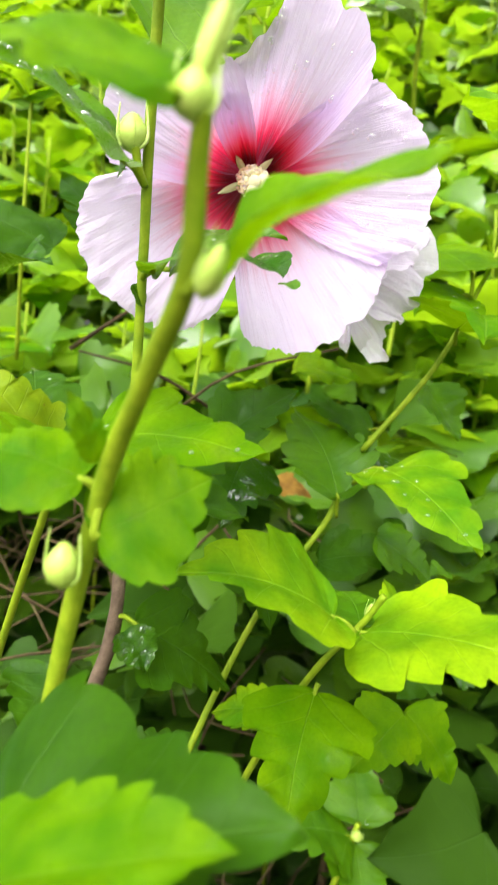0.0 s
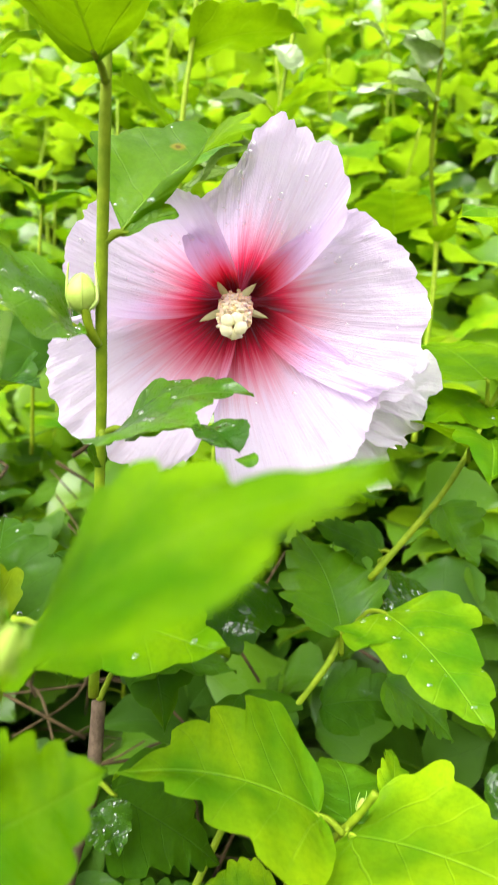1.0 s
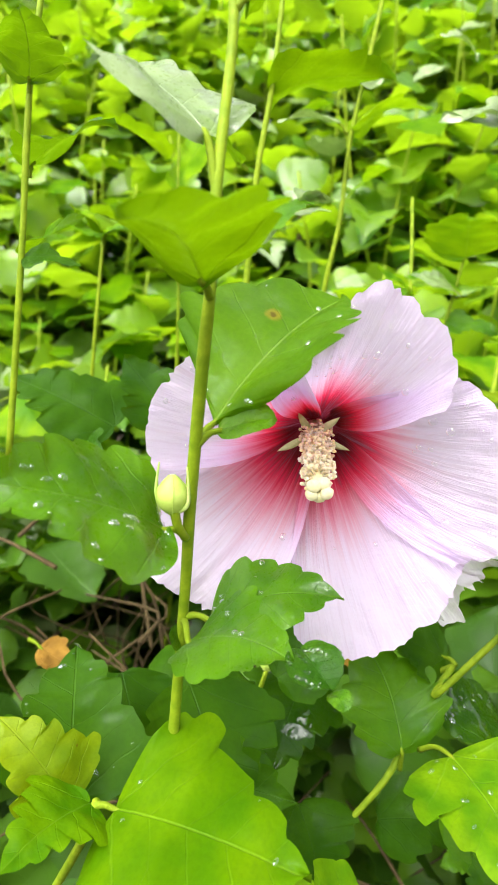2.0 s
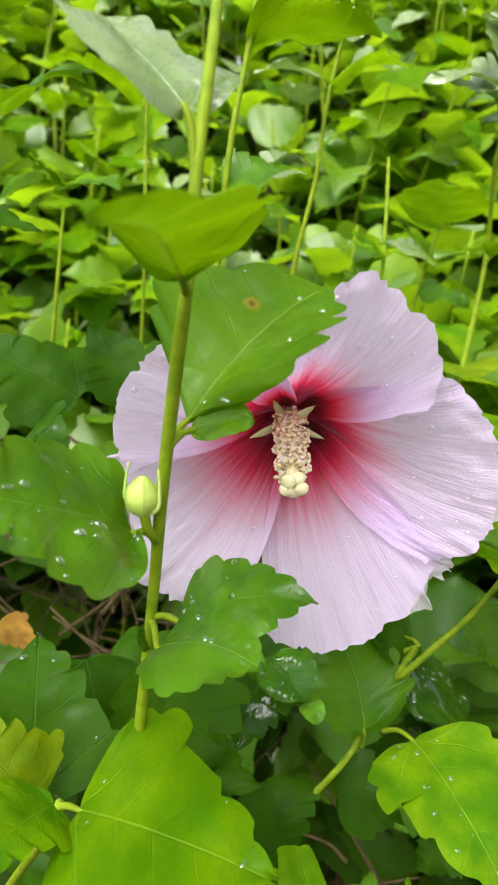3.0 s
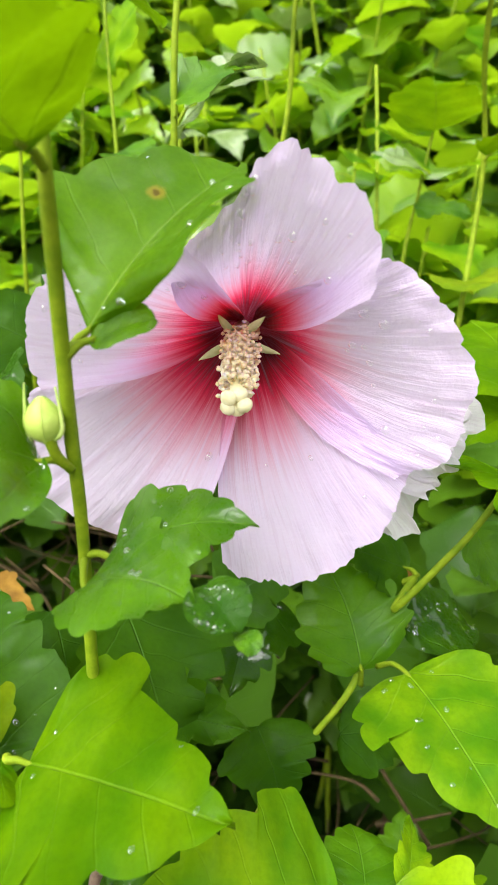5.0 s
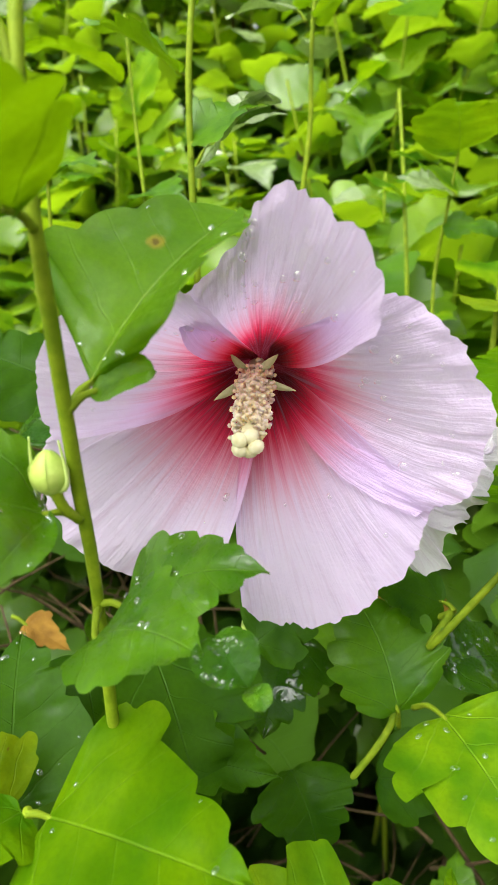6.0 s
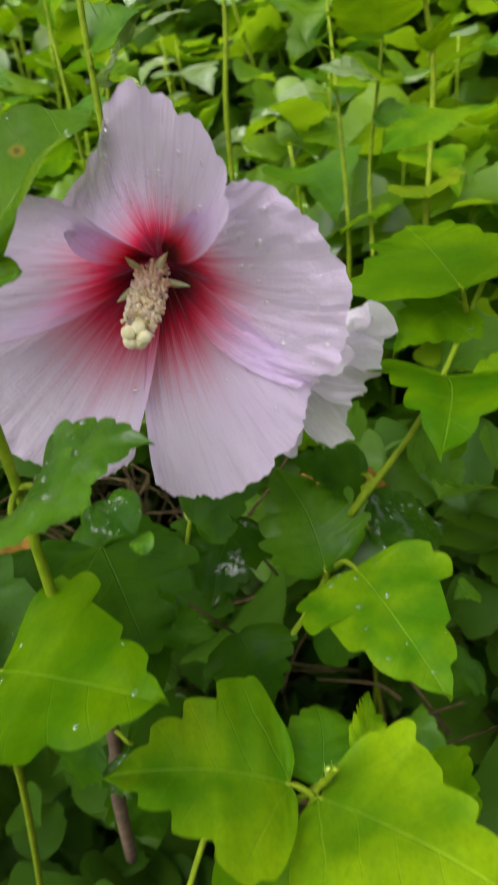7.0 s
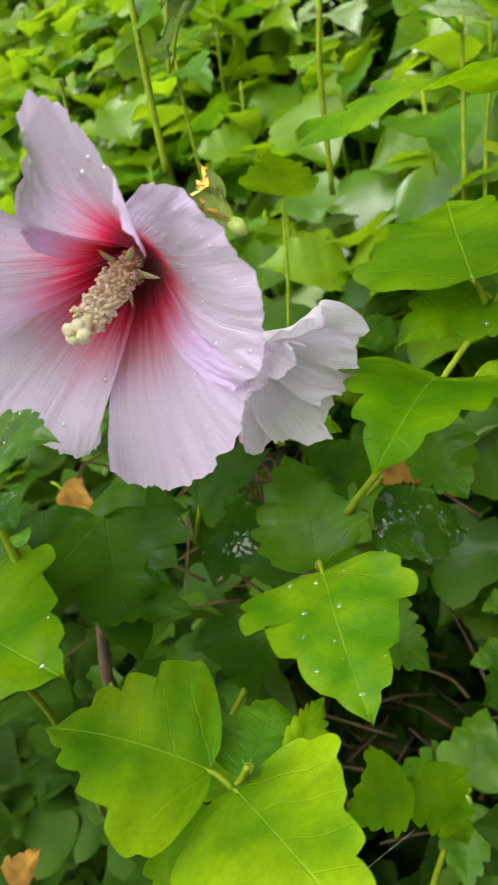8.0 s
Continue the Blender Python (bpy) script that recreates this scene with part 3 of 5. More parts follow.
column(FLOWER, CENTRE, (0.0192, 0.1180, 1.2738))
for a, reach, lift in ((48, 0.0085, 0.0066), (-30, 0.0072, 0.0074), (-114, 0.0088, 0.0092), (108, 0.0097, 0.0060), (180, 0.0086, 0.0084)):
    # green sepals show between the claws of the petals
    a = radians(a)
    d = TURN @ Vector((math.sin(a), math.cos(a), 0))
    l = TURN @ Vector((math.cos(a), -math.sin(a), 0))
    out = TURN.col[2]
    bm = bmesh.new()
    foot, end = d * 0.0016 + out * 0.0056, d * reach + out * lift
    rows = []
    for i in range(7):
        f = i / 6
        w = 0.00095 * math.sin(math.pi * (0.15 + 0.85 * f)) ** 0.8
        mid = foot.lerp(end, f) + out * 0.0006 * math.sin(math.pi * f)
        rows.append([bm.verts.new(mid + l * w * s + out * 0.0004 * (1 - abs(s))) for s in (-1, -0.5, 0, 0.5, 1)])
    for r0, r1 in zip(rows, rows[1:]):
        for k in range(4):
            bm.faces.new((r0[k], r0[k + 1], r1[k + 1], r1[k]))
    part("sepal", bm, THROAT_SEPAL, FLOWER, "pale green pointed sepal in the throat")


# ---- the fading flower behind it ----
def fading_flower():
    """A finished flower, its petals limp and folded over one another."""
    base = Vector((0.0296, 0.1545, 1.2635))
    turn = axes((0.88, -0.245, -0.40))
    flower = thing("faded_flower", base, "crumpled fading white-lilac flower hanging behind the open one", "flower")
    for n, (a, half, r, h) in enumerate(((12, 60, 0.0190, 0.0265), (85, 56, 0.0120, 0.0300), (155, 60, 0.0155, 0.0265), (215, 56, 0.0185, 0.0250), (290, 58, 0.0125, 0.0260))):
        bm = bmesh.new()
        layer = bm.loops.layers.uv.new("UVMap")
        petal(bm, layer, turn, fan(a, half, r, h, 0.003), 0.0030, 0.0007, 0.0060, 1.3, 1.0, n + 21, 44, 24, 0.9, 0.30, 0.85)
        part("petal", bm, FADED, flower)
    bm = bmesh.new()
    blob(bm, -0.3 * turn.col[2] * 0.01, (0.005, 0.005, 0.008), -turn.col[2], 12, 8, 0.3)
    part("calyx", bm, CALYX, flower, "green calyx")


fading_flower()


def spent_flower(at):
    """A finished flower: pale green calyx opening on a shrivelled brown and yellow remnant."""
    flower = thing("spent_flower", at, "spent flower with pale green calyx and shrivelled yellow remains", "flower")
    turn = axes((-0.60, -0.30, 0.68))
    for n in range(5):
        bm = bmesh.new()
        layer = bm.loops.layers.uv.new("UVMap")
        a = n * 72 + 10
        petal(bm, layer, turn, fan(a, 44, 0.0070, 0.0135, 0.004), 0.0005, 0.0003, 0.0007, 1.5, 1.0, n + 40, 12, 5)
        part("sepal", bm, CALYX, flower)
    bm = bmesh.new()
    blob(bm, turn @ Vector((0, 0, 0.001)), (0.0022, 0.0022, 0.0030), -turn.col[2], 12, 8, 0.3, 3)
    part("calyx", bm, CALYX, flower)
    for n, (m, a, r, h, words) in enumerate(((SPENT, 20, 0.004, 0.0125, "shrivelled brown petal"), (YELLOW, 140, 0.006, 0.0135, "shrivelled yellow petal"),
                                             (YELLOW, 250, 0.007, 0.0150, "shrivelled yellow petal"), (YELLOW, 320, 0.006, 0.0160, "shrivelled yellow petal"))):
        bm = bmesh.new()
        layer = bm.loops.layers.uv.new("UVMap")
        petal(bm, layer, turn, fan(a, 60, r, h, h * 0.2), 0.001, 0.0009, 0.0035, 1.2, 1.0, n + 60, 18, 8)
        part("withered_petal", bm, m, flower, words)


spent_flower((0.0284, 0.1680, 1.2850))


def bud(plant, at, axis, r, length, label="pale green closed flower bud", spikes=2, seed=1):
    """A closed bud in its calyx, with thin bracts at its foot."""
    o = plant.location
    at, axis = Vector(at) - o, Vector(axis).normalized()
    side = axis.cross(Vector((0.2, 1, 0))).normalized()
    bm = bmesh.new()
    blob(bm, at, (r, r, length * 0.5), axis, 16, 12, 0.42)
    body = part("flower_bud", bm, BUD, plant, label)
    for n in range(5):
        a = n * 1.2566 + seed
        out = math.cos(a) * side + math.sin(a) * axis.cross(side)
        bm = bmesh.new()
        line = [at - axis * length * 0.42 + out * r * 0.75, at - axis * length * 0.1 + out * r * 0.985, at + axis * length * 0.2 + out * r * 0.925, at + axis * length * 0.47 + out * r * 0.3]
        tube(bm, line, r * 0.035, r * 0.02, 6, 4)
        part("sepal_ridge", bm, BUD, body)
    for n in range(spikes):
        a = seed * 0.1 + n * (math.pi if spikes == 2 else 2.2)
        out = math.cos(a) * side + math.sin(a) * axis.cross(side)
        bm = bmesh.new()
        tube(bm, [at - axis * length * 0.5, at - axis * length * 0.25 + out * r * 1.02, at + axis * length * 0.22 + out * r * 1.10, at + axis * length * 0.74 + out * r * 0.95], r * 0.17, r * 0.05, 6, 4)
        part("bract", bm, CALYX, body, "thin green bract")
    return body


def withered_leaf(base, tip, face, width, kind):
    ob = thing("withered_leaf", base, "orange-brown withered leaf caught among the twigs", "leaf", "withered leaves")
    blade_ob = leaf(ob, base, tip, face, width, "lobed", DEAD, kind, node=Vector(base) - (Vector(tip) - Vector(base)) * 0.3)
    blade_ob.name = "blade"
    return ob


# ---- the shoots and leaves round the flower ----

# the shoot in front of the flower

MAIN = thing("hibiscus_shoot", (-0.0051, 0.1039, 1.1944), "upright green shoot with lobed leaves and a pale flower bud", "shrub shoot", "hedge shoots")
stem(MAIN, ((-0.0051, 0.1039, 1.1944), (-0.0031, 0.1006, 1.2260), (-0.0011, 0.0971, 1.2563), (0.0006, 0.0929, 1.2750), (0.0037, 0.0868, 1.2998), (0.0054, 0.0837, 1.3113), (0.0054, 0.0839, 1.3277), (0.0044, 0.0894, 1.3531), (0.0005, 0.0920, 1.3707), (-0.0052, 0.0946, 1.3904), (-0.0113, 0.0983, 1.4123)), 0.0012, 0.0008, STEM)
leaf(MAIN, (0.0032, 0.0955, 1.2888), (0.0204, 0.1165, 1.3140), (-0.25, -0.79, 0.55), 1.25, "wedge", MARKED, 1, node=(0.0022, 0.0900, 1.2849), label="broad green leaf with a brown spot", fold=0.5)
leaf(MAIN, (0.0050, 0.0936, 1.2878), (0.0150, 0.0935, 1.2912), (0.22, -0.70, 0.68), 0.75, "round", MID_LEAF, 2, node=(0.0023, 0.0901, 1.2855), label="small dark green leaf")
leaf(MAIN, (0.0061, 0.0787, 1.3116), (0.0080, 0.0485, 1.3150), (-0.10, -0.02, 1.0), 1.1, "broad", FRESH, 3, node=(0.0057, 0.0830, 1.3099), label="lit-through bright green leaf", fold=0.5)
leaf(MAIN, (0.0033, 0.0835, 1.3340), (-0.0225, 0.0985, 1.3495), (0.50, -0.42, 0.86), 0.9, "lobed", PALE_SHEEN, 4, node=(0.0054, 0.0836, 1.3257), label="green leaf with sky sheen in its pale colour", fold=0.25)
leaf(MAIN, (0.0061, 0.0901, 1.3557), (0.0309, 0.1056, 1.3805), (-0.24, 0.25, 0.94), 0.8, "broad", FRESH, 5, node=(0.0046, 0.0896, 1.3541))
leaf(MAIN, (0.0050, 0.0962, 1.2513), (0.0286, 0.0996, 1.2592), (0.05, -0.42, 0.9), 1.0, "broad", RAINED, 6, node=(-0.0016, 0.0982, 1.2500), label="lobed green leaf beaded with rain", fold=0.15)
leaf(MAIN, (0.0032, 0.0893, 1.2498), (0.0236, 0.0853, 1.2520), (-0.05, -0.30, 0.95), 1.25, "broad", RAINED, 12, node=(-0.0014, 0.0978, 1.2495), label="broad green leaf beaded with rain", fold=0.05)
leaf(MAIN, (0.0234, 0.0898, 1.2529), (0.0301, 0.0847, 1.2495), (0.15, -0.48, 0.86), 1.2, "round", WET, 7, label="small cupped wet leaf", fold=0.4)
leaf(MAIN, (0.0298, 0.0864, 1.2479), (0.0330, 0.0839, 1.2470), (0.13, -0.47, 0.87), 1.1, "round", MID_LEAF, 8)
leaf(MAIN, (-0.0021, 0.0885, 1.2700), (-0.0222, 0.0625, 1.2802), (0.30, -0.55, 0.78), 0.9, "broad", RAINED, 9, node=(-0.0005, 0.0937, 1.2677), label="wet green leaf with raindrops")
leaf(MAIN, (-0.0012, 0.0985, 1.2442), (-0.0033, 0.0965, 1.2480), (0.18, -0.51, 0.84), 1.2, "round", MATURE, 2)
stem(MAIN, ((-0.0002, 0.0937, 1.2673), (-0.0007, 0.0909, 1.2702), (-0.0009, 0.0893, 1.2736)), 0.0008, 0.0009, STEM, "pedicel")
bud(MAIN, (-0.0016, 0.0895, 1.2763), (0.02, -0.1, 1), 0.0029, 0.0072)

# low leaves beside the shoot

LOW = thing("hibiscus_shoot", (-0.0923, 0.1437, 1.0279), "low shoot with broad bright lobed leaves", "shrub shoot", "hedge shoots")
stem(LOW, ((-0.0923, 0.1437, 1.0279), (-0.0473, 0.1156, 1.1415), (-0.0156, 0.0880, 1.2059), (-0.0120, 0.0858, 1.2163)), 0.0012, 0.0008, STEM)
leaf(LOW, (-0.0085, 0.0864, 1.2152), (0.0297, 0.0849, 1.2139), (0.15, -0.28, 0.95), 1.25, "lobed", FRESH, 17, node=(-0.0121, 0.0855, 1.2156), label="broad bright green lobed leaf")
leaf(LOW, (-0.0217, 0.0923, 1.2078), (-0.0357, 0.1169, 1.2291), (0.34, -0.39, 0.86), 1.0, "lobed", MATURE, 11, node=(-0.0194, 0.0869, 1.2093))
leaf(LOW, (-0.0191, 0.0876, 1.2119), (-0.0319, 0.0842, 1.2299), (0.24, -0.33, 0.91), 1.1, "lobed", SPOTTED, 10, node=(-0.0194, 0.0869, 1.2093), label="yellowing leaf with brown spots")
leaf(LOW, (-0.0131, 0.0853, 1.2159), (-0.0179, 0.0656, 1.2163), (0.22, -0.22, 0.95), 1.0, "lobed", FRESH, 13)
leaf(LOW, (-0.0135, 0.1358, 1.2139), (0.0062, 0.1195, 1.1807), (0.46, -0.34, 0.82), 1.0, "lobed", MATURE, 15)
leaf(LOW, (-0.0261, 0.1390, 1.2077), (-0.0013, 0.1578, 1.2058), (0.34, -0.28, 0.90), 0.9, "lobed", MATURE, 16)
leaf(LOW, (-0.0293, 0.1279, 1.2175), (-0.0154, 0.1112, 1.1922), (0.47, -0.27, 0.84), 1.0, "lobed", MATURE, 0)

# the bright leaf and its neighbours under the flower

MID = thing("hibiscus_shoot", (-0.0128, 0.0975, 1.0613), "branching shoot with bright and dark lobed leaves", "shrub shoot", "hedge shoots")
stem(MID, ((-0.0128, 0.0975, 1.0613), (0.0011, 0.1217, 1.1109), (0.0197, 0.1480, 1.1573), (0.0396, 0.1600, 1.1883), (0.0433, 0.1789, 1.2047), (0.0531, 0.1788, 1.2130)), 0.001, 0.0009, STEM)
stem(MID, ((0.0531, 0.1788, 1.2130), (0.0486, 0.1669, 1.2090), (0.0585, 0.1680, 1.2220), (0.0670, 0.1705, 1.2335), (0.0740, 0.1760, 1.2455), (0.0815, 0.1946, 1.2592), (0.0893, 0.2055, 1.2752), (0.0966, 0.2161, 1.2966)), 0.0010, 0.0007, STEM, "side_branch")
leaf(MID, (0.0532, 0.1433, 1.2066), (0.0765, 0.1183, 1.1904), (0.21, -0.34, 0.92), 1.1, "lobed", YOUNG, 17, node=(0.0460, 0.1534, 1.2000), label="bright lime-green lobed leaf")
leaf(MID, (0.0418, 0.1583, 1.1946), (0.0253, 0.1753, 1.2194), (0.37, -0.54, 0.75), 1.15, "broad", MID_LEAF, 18, node=(0.0416, 0.1613, 1.1878))
leaf(MID, (0.0519, 0.1748, 1.1998), (0.0723, 0.1950, 1.1918), (0.20, -0.48, 0.85), 1.0, "broad", WET, 19, node=(0.0468, 0.1782, 1.2034), label="dark wet leaf shining with rain")
leaf(MID, (0.0738, 0.1707, 1.2470), (0.0758, 0.1323, 1.2451), (0.14, -0.32, 0.94), 1.25, "lobed", FRESH, 20, node=(0.0740, 0.1754, 1.2426))
leaf(MID, (0.0783, 0.1956, 1.2605), (0.0622, 0.1761, 1.2535), (0.19, -0.53, 0.83), 1.0, "lobed", FRESH, 21, node=(0.0803, 0.1939, 1.2594))
leaf(MID, (0.0792, 0.1842, 1.2663), (0.0628, 0.2162, 1.2826), (0.17, -0.50, 0.85), 1.45, "lobed", FRESH, 22, node=(0.0800, 0.1905, 1.2589))
leaf(MID, (0.0925, 0.1761, 1.3059), (0.0667, 0.1347, 1.3036), (0.04, -0.05, 1.0), 0.62, "broad", YOUNG, 23, node=(0.0925, 0.1762, 1.2933), label="long bright leaf held out flat", fold=-0.1)
leaf(MID, (0.0674, 0.1808, 1.2290), (0.0783, 0.1764, 1.2127), (0.21, -0.57, 0.80), 1.1, "broad", MID_LEAF, 24)
leaf(MID, (0.0507, 0.1827, 1.2135), (0.0294, 0.1772, 1.2220), (0.29, -0.49, 0.82), 0.95, "lobed", MATURE, 25, node=(0.0540, 0.1784, 1.2137))
leaf(MID, (0.0103, 0.1726, 1.2032), (0.0073, 0.1521, 1.1830), (0.38, -0.42, 0.82), 1.1, "lobed", WET, 26)
leaf(MID, (0.0158, 0.1493, 1.1780), (0.0264, 0.1396, 1.1576), (0.33, -0.35, 0.87), 1.15, "lobed", MATURE, 27)
leaf(MID, (0.0540, 0.1567, 1.1841), (0.0733, 0.1585, 1.1694), (0.20, -0.40, 0.90), 1.0, "lobed", MID_LEAF, 28)
leaf(MID, (0.0567, 0.1755, 1.1840), (0.0652, 0.1778, 1.1807), (0.17, -0.38, 0.91), 1.0, "round", MATURE, 29)
leaf(MID, (0.0554, 0.1923, 1.2499), (0.0414, 0.1910, 1.2551), (0.25, -0.50, 0.83), 1.0, "broad", MATURE, 30)
leaf(MID, (0.0851, 0.1805, 1.2483), (0.1002, 0.1720, 1.2362), (0.10, -0.42, 0.90), 1.1, "lobed", YOUNG, 31)
leaf(MID, (0.0056, 0.1551, 1.2104), (0.0274, 0.1658, 1.2265), (0.12, -0.60, 0.79), 1.0, "lobed", MATURE, 1)
leaf(MID, (0.0373, 0.1565, 1.1745), (0.0653, 0.1592, 1.1767), (0.01, -0.53, 0.85), 0.85, "lobed", MATURE, 2)
leaf(MID, (0.0249, 0.1709, 1.2329), (0.0457, 0.1747, 1.2289), (0.06, -0.63, 0.78), 0.9, "lobed", YOUNG, 3)
stem(MID, ((-0.0022, 0.1576, 1.1940), (0.0007, 0.1622, 1.2084)), 0.0008, 0.0007, STEM, "pedicel")
bud(MID, (0.0006, 0.1627, 1.2096), (0.1, 0, 1), 0.0017, 0.0042)

# the low shoot with a pair of leaves at its tip

PAIR = thing("hibiscus_shoot", (-0.0030, 0.1513, 1.0503), "low shoot ending in a pair of bright lobed leaves", "shrub shoot", "hedge shoots")
stem(PAIR, ((-0.0030, 0.1513, 1.0503), (0.0200, 0.1320, 1.1129), (0.0326, 0.1176, 1.1455), (0.0410, 0.1084, 1.1640), (0.0501, 0.1041, 1.1772), (0.0542, 0.1024, 1.1846)), 0.0011, 0.0007, STEM)
leaf(PAIR, (0.0437, 0.1012, 1.1790), (0.0088, 0.0869, 1.1912), (0.23, -0.14, 0.96), 1.2, "lobed", YOUNG, 32, node=(0.0485, 0.1018, 1.1757), label="bright green three-lobed leaf")
leaf(PAIR, (0.0498, 0.1014, 1.1762), (0.0917, 0.0861, 1.1776), (0.09, -0.24, 0.97), 0.95, "lobed", YOUNG, 33, node=(0.0475, 0.1009, 1.1728), label="large bright green lobed leaf")
leaf(PAIR, (0.0497, 0.1051, 1.1762), (0.0441, 0.1269, 1.1784), (0.22, -0.42, 0.88), 1.2, "broad", MID_LEAF, 34, node=(0.0475, 0.1009, 1.1728))
leaf(PAIR, (0.0564, 0.1121, 1.1748), (0.0570, 0.1309, 1.1792), (0.66, -0.07, 0.75), 0.8, "slim", YOUNG, 35)
leaf(PAIR, (0.0408, 0.1024, 1.1607), (0.0377, 0.0815, 1.1398), (0.18, -0.24, 0.96), 1.0, "lobed", FRESH, 36, node=(0.0413, 0.1034, 1.1621))
leaf(PAIR, (0.0320, 0.1194, 1.1436), (0.0128, 0.1255, 1.1390), (0.07, -0.34, 0.94), 0.9, "broad", YOUNG, 37)
leaf(PAIR, (0.0658, 0.1508, 1.1328), (0.0497, 0.1412, 1.1167), (-0.01, -0.45, 0.89), 1.0, "lobed", FRESH, 38)
leaf(PAIR, (0.0669, 0.1559, 1.1306), (0.0827, 0.1525, 1.1119), (-0.05, -0.45, 0.89), 1.0, "lobed", FRESH, 39)
bud(PAIR, (0.0516, 0.1054, 1.1797), (0.15, -0.3, 1), 0.001, 0.0042, "tiny pale leaf bud", 3)

# leaves low on the far side

DEEP = thing("hibiscus_shoot", (0.0014, 0.2172, 0.7502), "low shoot deep in the hedge with small leaves", "shrub shoot", "hedge shoots")
stem(DEEP, ((0.0014, 0.2172, 0.7502), (0.0339, 0.2233, 0.9429), (0.0565, 0.2200, 1.0364), (0.0594, 0.2215, 1.0426)), 0.0018, 0.001, STEM)
leaf(DEEP, (0.0555, 0.2205, 1.0388), (0.0236, 0.2027, 1.0478), (0.14, -0.28, 0.95), 1.05, "lobed", MID_LEAF, 40, node=(0.0571, 0.2204, 1.0363))
leaf(DEEP, (0.0596, 0.2231, 1.0427), (0.0572, 0.2511, 1.0618), (0.11, -0.32, 0.94), 1.0, "lobed", MID_LEAF, 41)
leaf(DEEP, (0.0583, 0.2188, 1.0366), (0.0660, 0.1936, 1.0201), (0.10, -0.27, 0.96), 1.05, "lobed", MID_LEAF, 42)
leaf(DEEP, (0.0720, 0.2340, 1.1108), (0.0602, 0.2244, 1.1104), (0.11, -0.37, 0.92), 1.1, "lobed", MID_LEAF, 43)
leaf(DEEP, (0.0814, 0.2003, 1.1628), (0.0748, 0.1948, 1.1623), (0.12, -0.40, 0.91), 1.3, "lobed", MID_LEAF, 44)
leaf(DEEP, (0.0804, 0.2141, 1.1217), (0.0691, 0.2107, 1.1064), (-0.04, -0.49, 0.87), 1.2, "lobed", MATURE, 45)
leaf(DEEP, (0.0898, 0.2260, 1.1193), (0.1076, 0.2287, 1.1095), (-0.09, -0.50, 0.86), 1.2, "lobed", WET, 46)
bud(DEEP, (0.0587, 0.2167, 1.0424), (0.1, -0.3, 1), 0.0022, 0.0046)

# woody stem and dark leaves below the shoot

WOOD = thing("hibiscus_branch", (-0.0345, 0.1375, 1.0843), "brown woody branch with dark leaves", "shrub branch", "hedge shoots")
stem(WOOD, ((-0.0345, 0.1375, 1.0843), (-0.0221, 0.1255, 1.1356), (-0.0156, 0.1221, 1.1554), (-0.0127, 0.1197, 1.1689), (-0.0137, 0.1237, 1.1833)), 0.0022, 0.0018, BARK)
leaf(WOOD, (-0.0066, 0.1165, 1.1655), (0.0186, 0.1272, 1.1462), (0.15, -0.46, 0.87), 1.0, "lobed", MATURE, 47, node=(-0.0136, 0.1202, 1.1649))
leaf(WOOD, (-0.0074, 0.1102, 1.1656), (0.0000, 0.1070, 1.1575), (0.21, -0.50, 0.84), 1.2, "broad", WET, 48, fold=0.3)
leaf(WOOD, (-0.0342, 0.1501, 1.1146), (-0.0220, 0.1405, 1.0917), (0.21, -0.44, 0.87), 1.1, "broad", MATURE, 49, node=(-0.0221, 0.1255, 1.1356))
leaf(WOOD, (-0.0158, 0.1523, 1.0965), (0.0018, 0.1669, 1.1087), (0.15, -0.47, 0.87), 1.1, "lobed", MATURE, 50)
leaf(WOOD, (-0.0093, 0.1304, 1.1937), (0.0191, 0.1308, 1.1925), (0.17, -0.55, 0.82), 0.8, "lobed", MATURE, 51, node=(-0.0137, 0.1237, 1.1833))
leaf(WOOD, (-0.0381, 0.1407, 1.1354), (-0.0497, 0.1368, 1.1149), (0.27, -0.45, 0.85), 1.1, "lobed", MATURE, 52)

# the shoot nearest to the path, brushing past

NEAR = thing("hibiscus_shoot", (0.0016, 0.0482, 1.1652), "young green shoot with a bud at its tip", "shrub shoot", "hedge shoots")
stem(NEAR, ((0.0016, 0.0482, 1.1652), (0.0058, 0.0452, 1.1857), (0.0150, 0.0379, 1.2159), (0.0230, 0.0286, 1.2298), (0.0293, 0.0205, 1.2393), (0.0309, 0.0167, 1.2479), (0.0319, 0.0143, 1.2518)), 0.0015, 0.0008, STEM)
leaf(NEAR, (0.0330, 0.0180, 1.2402), (0.0568, 0.0240, 1.2522), (-0.10, -0.28, 0.95), 1.0, "broad", FRESH, 53, node=(0.0294, 0.0204, 1.2383), fold=0.05)
leaf(NEAR, (0.0302, 0.0130, 1.2523), (0.0111, 0.0116, 1.2580), (0.27, -0.54, 0.80), 0.9, "broad", FRESH, 54, node=(0.0313, 0.0151, 1.2513))
leaf(NEAR, (0.0146, 0.0368, 1.2105), (0.0283, 0.0408, 1.2185), (0.40, -0.68, 0.62), 1.35, "broad", FRESH, 55, node=(0.0148, 0.0388, 1.2151))
leaf(NEAR, (0.0128, 0.0377, 1.2172), (-0.0031, 0.0376, 1.2203), (0.09, -0.58, 0.81), 1.1, "broad", FRESH, 56, node=(0.0148, 0.0388, 1.2151))
leaf(NEAR, (0.0152, 0.0354, 1.2198), (0.0126, 0.0329, 1.2284), (0.25, -0.57, 0.79), 0.8, "slim", FRESH, 57)
leaf(NEAR, (0.0065, 0.0233, 1.1726), (0.0421, 0.0209, 1.1901), (0.11, -0.30, 0.95), 1.15, "lobed", MATURE, 58)
